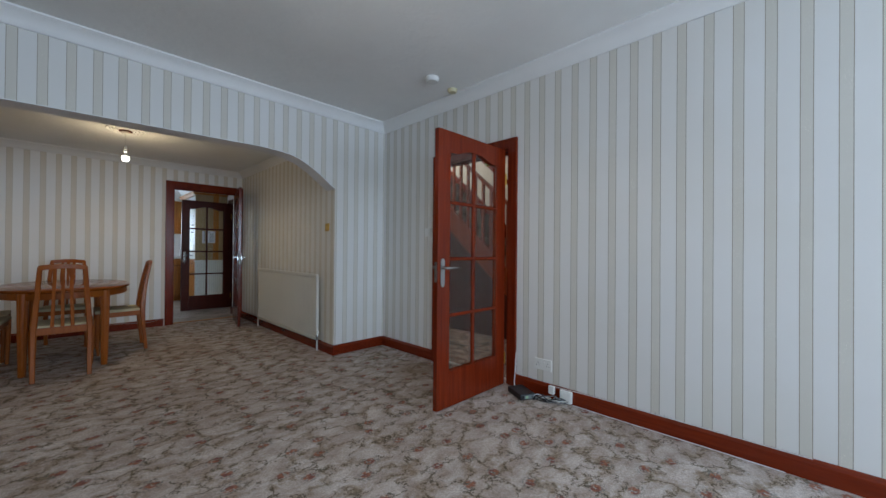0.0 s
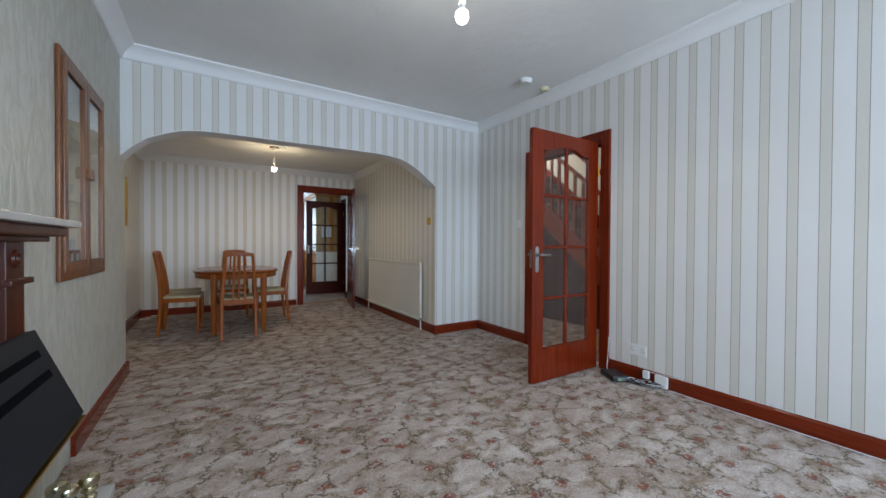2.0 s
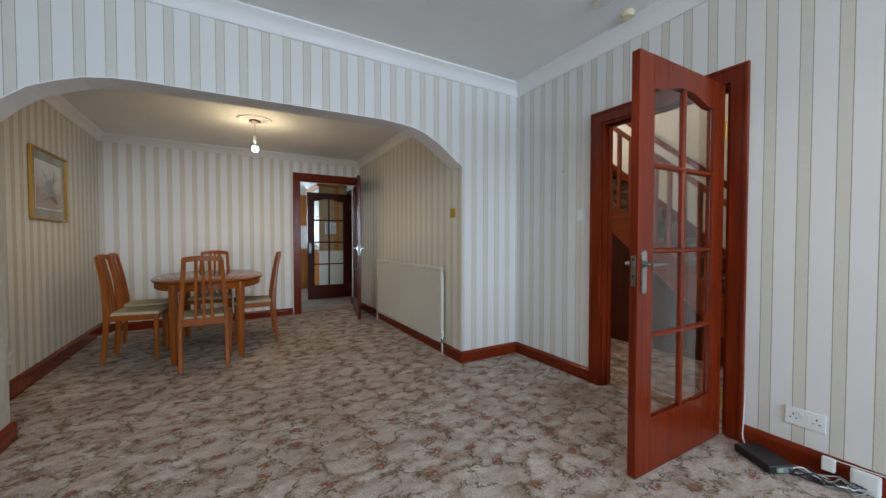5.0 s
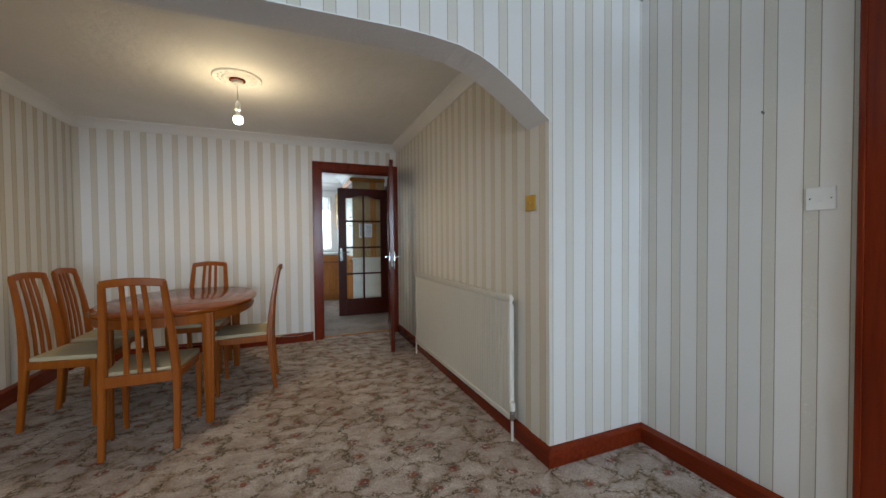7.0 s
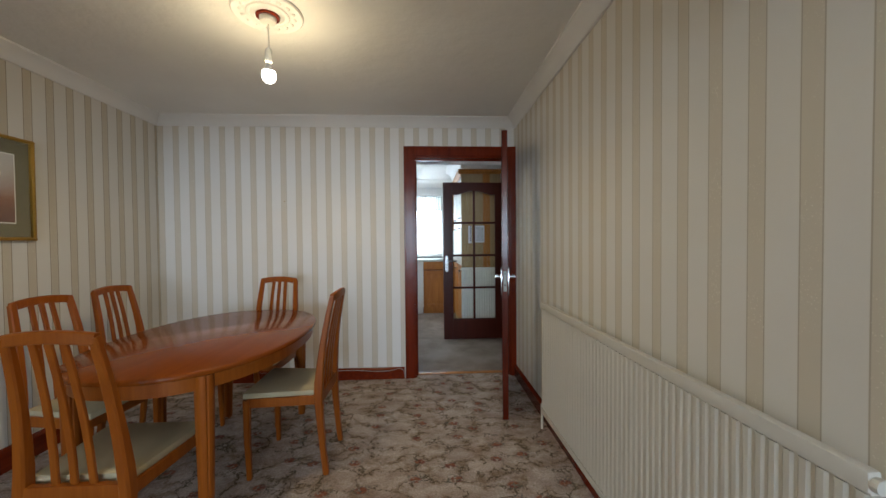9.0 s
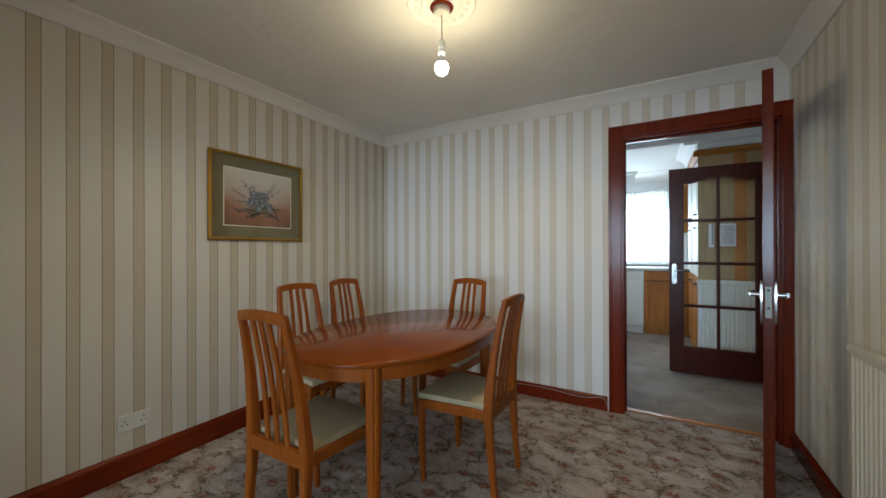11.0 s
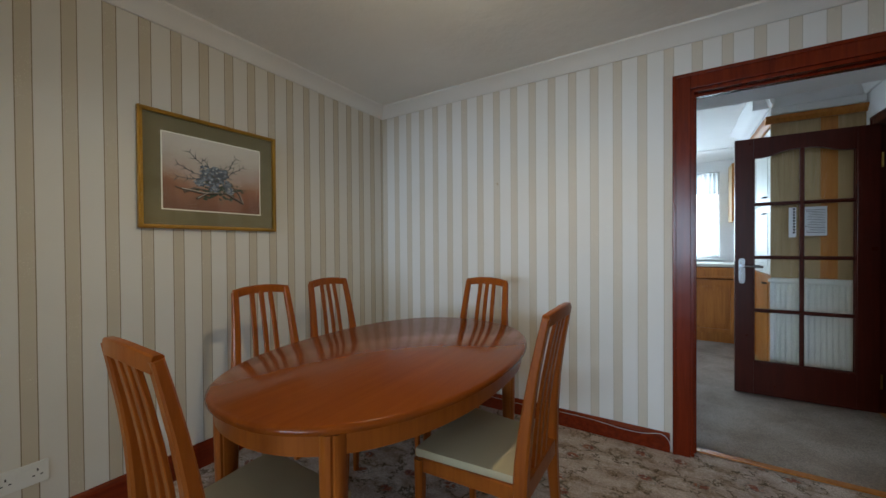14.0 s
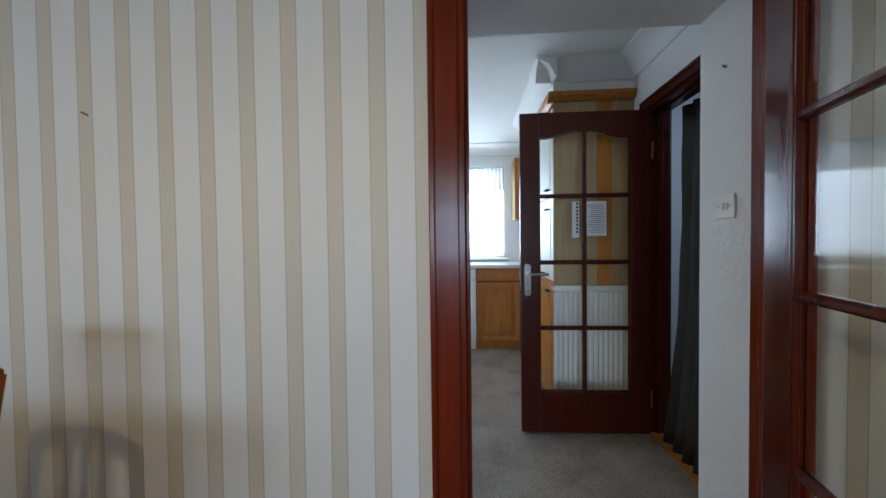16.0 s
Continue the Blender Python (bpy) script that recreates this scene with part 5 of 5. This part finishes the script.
# ---- sockets, switches, detectors ----
def plate(name, label, category, m, w, h, kind, material=PLASTIC):
    """A faceplate in its own x-z plane, facing -y."""
    o = empty(name, m, label, category)
    part("faceplate", boxes((-w / 2, w / 2, -0.009, -0.001, -h / 2, h / 2), bevel=0.003), material, o)
    if kind == "socket":
        for sx in (-1, 1):
            for x, z, a, b in ((0, 0.012, 0.0022, 0.005), (-0.011, -0.008, 0.004, 0.0022), (0.011, -0.008, 0.004, 0.0022)):
                part("pin_hole", boxes((sx * 0.042 + x - a, sx * 0.042 + x + a, -0.0098, -0.0088, z - b, z + b)), BLACK, o)
            part("rocker", boxes((sx * 0.011 - 0.006, sx * 0.011 + 0.006, -0.013, -0.009, 0.006, 0.026), bevel=0.002), material, o)
    else:
        n = 1 if kind == "switch" else 2
        for k in range(n):
            x = (k - (n - 1) / 2) * 0.022
            part("rocker", boxes((x - 0.006, x + 0.006, -0.014, -0.008, -0.012, 0.012), bevel=0.002), material, o)
        for sx in (-1, 1):
            bm = bmesh.new()
            tube(bm, [(sx * 0.030, -0.0085, 0), (sx * 0.030, -0.0100, 0)], 0.0028, 8)
            part("screw", bm, CHROME, o)
    return o


plate("double_socket", "white double socket on striped wallpaper above the skirting", "socket", pose(rx(-2.11), -2.112, 0.24, 0, 0, -90), 0.147, 0.087, "socket")
plate("double_socket", "white double socket on the dining room's striped wall", "socket", pose(DX, 0.958, 0.29, 0, 0, 90), 0.147, 0.087, "socket")
plate("light_switch", "white light switch on striped wallpaper by the door frame", "light switch", pose(rx(-0.76), -0.761, 1.32, 0, 0, -90), 0.086, 0.086, "switch")
plate("light_switch", "brass light switch with two rockers on striped wallpaper", "light switch", pose(DR - 0.002, 0.172, 1.375, 0, 0, -90), 0.086, 0.086, "switch", BRASS)
plate("light_switch", "white light switch on white embossed wall", "light switch", pose(0.045, 3.41, 1.335, 0, 0, -90), 0.086, 0.086, "double")


def detector(x, y, r, h, material, label):
    o = empty("smoke_alarm", pose(x, y, LZ), label, "smoke alarm")
    bm = bmesh.new()
    lathe(bm, [(r, 0.0), (r, -h * 0.35), (r * 0.92, -h * 0.5), (r * 0.90, -h * 0.8), (r * 0.78, -h), (r * 0.2, -h * 1.05)], 32)
    part("housing", bm, material, o, smooth=True)
    bm = bmesh.new()
    lathe(bm, [(0.006, -h), (0.006, -h * 1.1)], 10, (r * 0.4, 0, 0))
    part("button", bm, BLACK if h < 0.03 else PLASTIC, o)


detector(0.21, -1.27, 0.062, 0.036, PLASTIC, "round white smoke alarm on the ceiling")
detector(0.495, -1.245, 0.045, 0.03, plain("aged_plastic", (0.62, 0.56, 0.36), 0.5), "small yellowed heat alarm on the ceiling")

# ---- router and cables by the skirting ----
rt = empty("router", pose(0.52, -1.98, 0, 0, 0, 62), "black router box with cables on the carpet", "router")
part("casing", boxes((-0.115, 0.085, -0.065, 0.065, 0.003, 0.044), bevel=0.008), BLACK, rt)
part("rear_panel", boxes((-0.119, -0.114, -0.05, 0.03, 0.012, 0.036)), plain("grey_plastic", (0.16, 0.17, 0.17), 0.5), rt)
part("label_sticker", boxes((-0.1205, -0.119, 0.0, 0.022, 0.014, 0.034)), plain("green_sticker", (0.25, 0.38, 0.22), 0.6), rt)
wb = empty("phone_box", pose(rx(-2.32) - 0.021, -2.32, 0.055, 0, 0, -90), "white telephone junction box on the skirting board", "junction box")
part("casing", boxes((-0.046, 0.046, -0.030, -0.001, -0.045, 0.045), bevel=0.010), PLASTIC, wb)
part("cable_entry", boxes((-0.012, 0.012, -0.022, -0.006, -0.052, -0.045), bevel=0.002), BLACK, wb)
pg = empty("plug", pose(rx(-2.2) - 0.021, -2.205, 0.075, 0, 0, -90), "small white plug on the skirting board", "plug")
part("body", boxes((-0.022, 0.022, -0.03, -0.001, -0.03, 0.03), bevel=0.005), PLASTIC, pg)


GREY_WHITE = plain("dusty_white_cable", (0.42, 0.40, 0.38), 0.6)


def cable(pts, r, material, label):
    cu = bpy.data.curves.new("cable", "CURVE")
    cu.dimensions, cu.bevel_depth, cu.bevel_resolution = "3D", r, 2
    sp = cu.splines.new("NURBS")
    sp.points.add(len(pts) - 1)
    for q, p in zip(sp.points, pts):
        q.co = (*p, 1)
    sp.use_endpoint_u, sp.order_u = True, 3
    cu.materials.append(material)
    ob = new("cable", cu)
    return tagged(ob, label, "cable")


w = rx(-2.6) - 0.024
cable([(w, -1.88, 0.30), (w, -1.875, 0.12), (w - 0.03, -1.88, 0.04), (0.56, -1.91, 0.03)], 0.003, PLASTIC, "thin white cable running down to the router")
cable([(w, -2.20, 0.10), (w + 0.002, -2.35, 0.109), (w + 0.002, -2.8, 0.109), (w + 0.002, -3.2, 0.108), (w, -3.6, 0.108)], 0.0025, PLASTIC, "thin white cable along the top of the skirting")
cable([(w, -2.37, 0.005), (w - 0.01, -2.6, 0.004), (w - 0.005, -3.0, 0.004), (w - 0.01, -3.5, 0.004)], 0.0025, PLASTIC, "thin white cable along the foot of the skirting")
rnd = random.Random(9)
GREY = plain("grey_cable", (0.25, 0.25, 0.25), 0.5)
for k in range(9):
    pts = [(0.50, -2.06, 0.03)]
    for q in range(6):
        pts.append((0.55 + rnd.uniform(-0.07, 0.05), -2.09 - 0.045 * q + rnd.uniform(-0.02, 0.02), rnd.choice((0.006, 0.02, 0.04, 0.055))))
    pts.append((0.60, -2.32 + rnd.uniform(-0.04, 0.04), 0.03))
    cable(pts, 0.0032, (BLACK, PLASTIC, BLACK, GREY)[k % 4], ("black", "white", "black", "grey")[k % 4] + " cable tangled beside the router")
pts = [(DX + 0.05 + 0.05 * math.cos(a) + 0.01 * a, 2.80 + 0.05 * math.sin(a), 0.01 + 0.003 * a) for a in [k * 0.8 for k in range(24)]]
cable(pts, 0.003, PLASTIC, "coiled white cable on the carpet in the corner")
cable([(-2.6, FAR - 0.022, 0.10), (-1.9, FAR - 0.024, 0.07), (-1.5, FAR - 0.024, 0.10), (-1.15, FAR - 0.024, 0.065), (-1.0, FAR - 0.024, 0.12), (-0.99, FAR - 0.024, 0.02)], 0.0018, GREY_WHITE, "thin white cable pinned along the skirting")
for x, y, z, lab in ((-2.053, FAR, 1.63, "small brass nail in the bare striped wallpaper"),):
    bm = bmesh.new()
    tube(bm, [(x, y, z), (x, y - 0.02, z + 0.004)], 0.003, 6)
    tagged(mesh_object("nail", bm, BRASS), lab, "nail")

# ---- lantern shape added for a landing window's stained glass, over the stairs ----
lan = empty("stained_glass_standin", pose(2.42, -0.25, 2.42), "small hanging stand-in of green and yellow stained glass panes over the stairs", "hanging lamp")
PANES = [mat("green_pane", (0.10, 0.30, 0.04), 0.3), mat("yellow_pane", (0.55, 0.50, 0.10), 0.3), mat("clear_pane", (0.6, 0.68, 0.72), 0.3)]
for k in range(6):
    for r0, r1, z0, z1, q in ((0.075, 0.075, 0.0, 0.04, k % 2), (0.075, 0.045, 0.042, 0.11, 2)):
        a, b = 2 * math.pi * k / 6, 2 * math.pi * (k + 0.94) / 6
        bm = bmesh.new()
        vs = [bm.verts.new((r * math.cos(t) * f, r * math.sin(t) * f, z)) for f in (1.0, 0.95) for r, t, z in ((r0, a, z0), (r0, b, z0), (r1, b, z1), (r1, a, z1))]
        for f in ((0, 1, 2, 3), (7, 6, 5, 4), (0, 4, 5, 1), (1, 5, 6, 2), (2, 6, 7, 3), (3, 7, 4, 0)):
            bm.faces.new([vs[i] for i in f])
        part("pane", bm, PANES[q], lan)
bm = bmesh.new()
tube(bm, [(0, 0, 0.10), (0, 0, 1.78)], 0.004, 6)
part("chain", bm, BRASS, lan)
bm = bmesh.new()
lathe(bm, [(0.05, 0.108), (0.045, 0.12), (0.01, 0.135)], 12)
part("cap", bm, BRASS, lan)

# ---- small things ----
structure("trim_threshold_living", boxes((0.715, 0.745, -1.76, -0.97, 0.0, 0.006), bevel=0.002), plain("bright_metal_strip", (0.72, 0.69, 0.60), 0.3, metal=1.0), "worn metal carpet strip")
for k, (x, y, a) in enumerate(((0.40, 4.26, 20), (0.46, 4.20, 65))):
    bm = bmesh.new()
    n = 6
    g = [[bm.verts.new((0.15 * (i / n - 0.5), 0.10 * (j / n - 0.5), 0.012 + 0.012 * noise.noise((i * 0.7 + k * 5, j * 0.7, 0)))) for i in range(n + 1)] for j in range(n + 1)]
    for j in range(n):
        for i in range(n):
            bm.faces.new((g[j][i], g[j][i + 1], g[j + 1][i + 1], g[j + 1][i]))
    ob = mesh_object("crumpled_paper", bm, PAPER)
    ob.matrix_world = pose(x, y, 0.0, 0, 0, a)
    ob.modifiers.new("thick", "SOLIDIFY").thickness = 0.001
    tagged(ob, "crumpled white paper lying in the doorway under the curtain", "paper")
for x, y, z, lab in ((0.045, 3.42, 1.83, "small steel nail in the bare white embossed wall"), (RX + 0.007, -0.575, 1.70, "small steel screw in the striped wallpaper")):
    bm = bmesh.new()
    tube(bm, [(x, y, z), (x - 0.015, y, z + 0.004)], 0.004, 6)
    tagged(mesh_object("nail", bm, SATIN), lab, "nail")
strip = empty("strip_light", pose(-1.50, 6.45, KZ), "white fluorescent strip light on the kitchen ceiling", "ceiling light")
part("housing", boxes((-0.60, 0.60, -0.03, 0.03, -0.035, -0.001), bevel=0.004), PLASTIC, strip)
bm = bmesh.new()
tube(bm, [(-0.58, 0, -0.055), (0.58, 0, -0.055)], 0.014, 12)
part("tube", bm, PLASTIC, strip, smooth=True)
ka = empty("ceiling_switch", pose(-0.10, 4.15, KZ), "small white round fitting on the kitchen ceiling", "ceiling fitting")
bm = bmesh.new()
lathe(bm, [(0.05, 0.0), (0.048, -0.015), (0.03, -0.025), (0.01, -0.027)], 24)
part("cover", bm, PLASTIC, ka, smooth=True)
for y in (-2.95, -2.90):
    bm = bmesh.new()
    lathe(bm, [(0.006, 0.0), (0.005, 0.004), (0.002, 0.005)], 10)
    ob = mesh_object("screw", bm, SATIN)
    ob.matrix_world = pose(RX - 0.019, y, 0.105, 0, -90, 0)
    tagged(ob, "small steel screw in the mahogany stained skirting board", "screw")
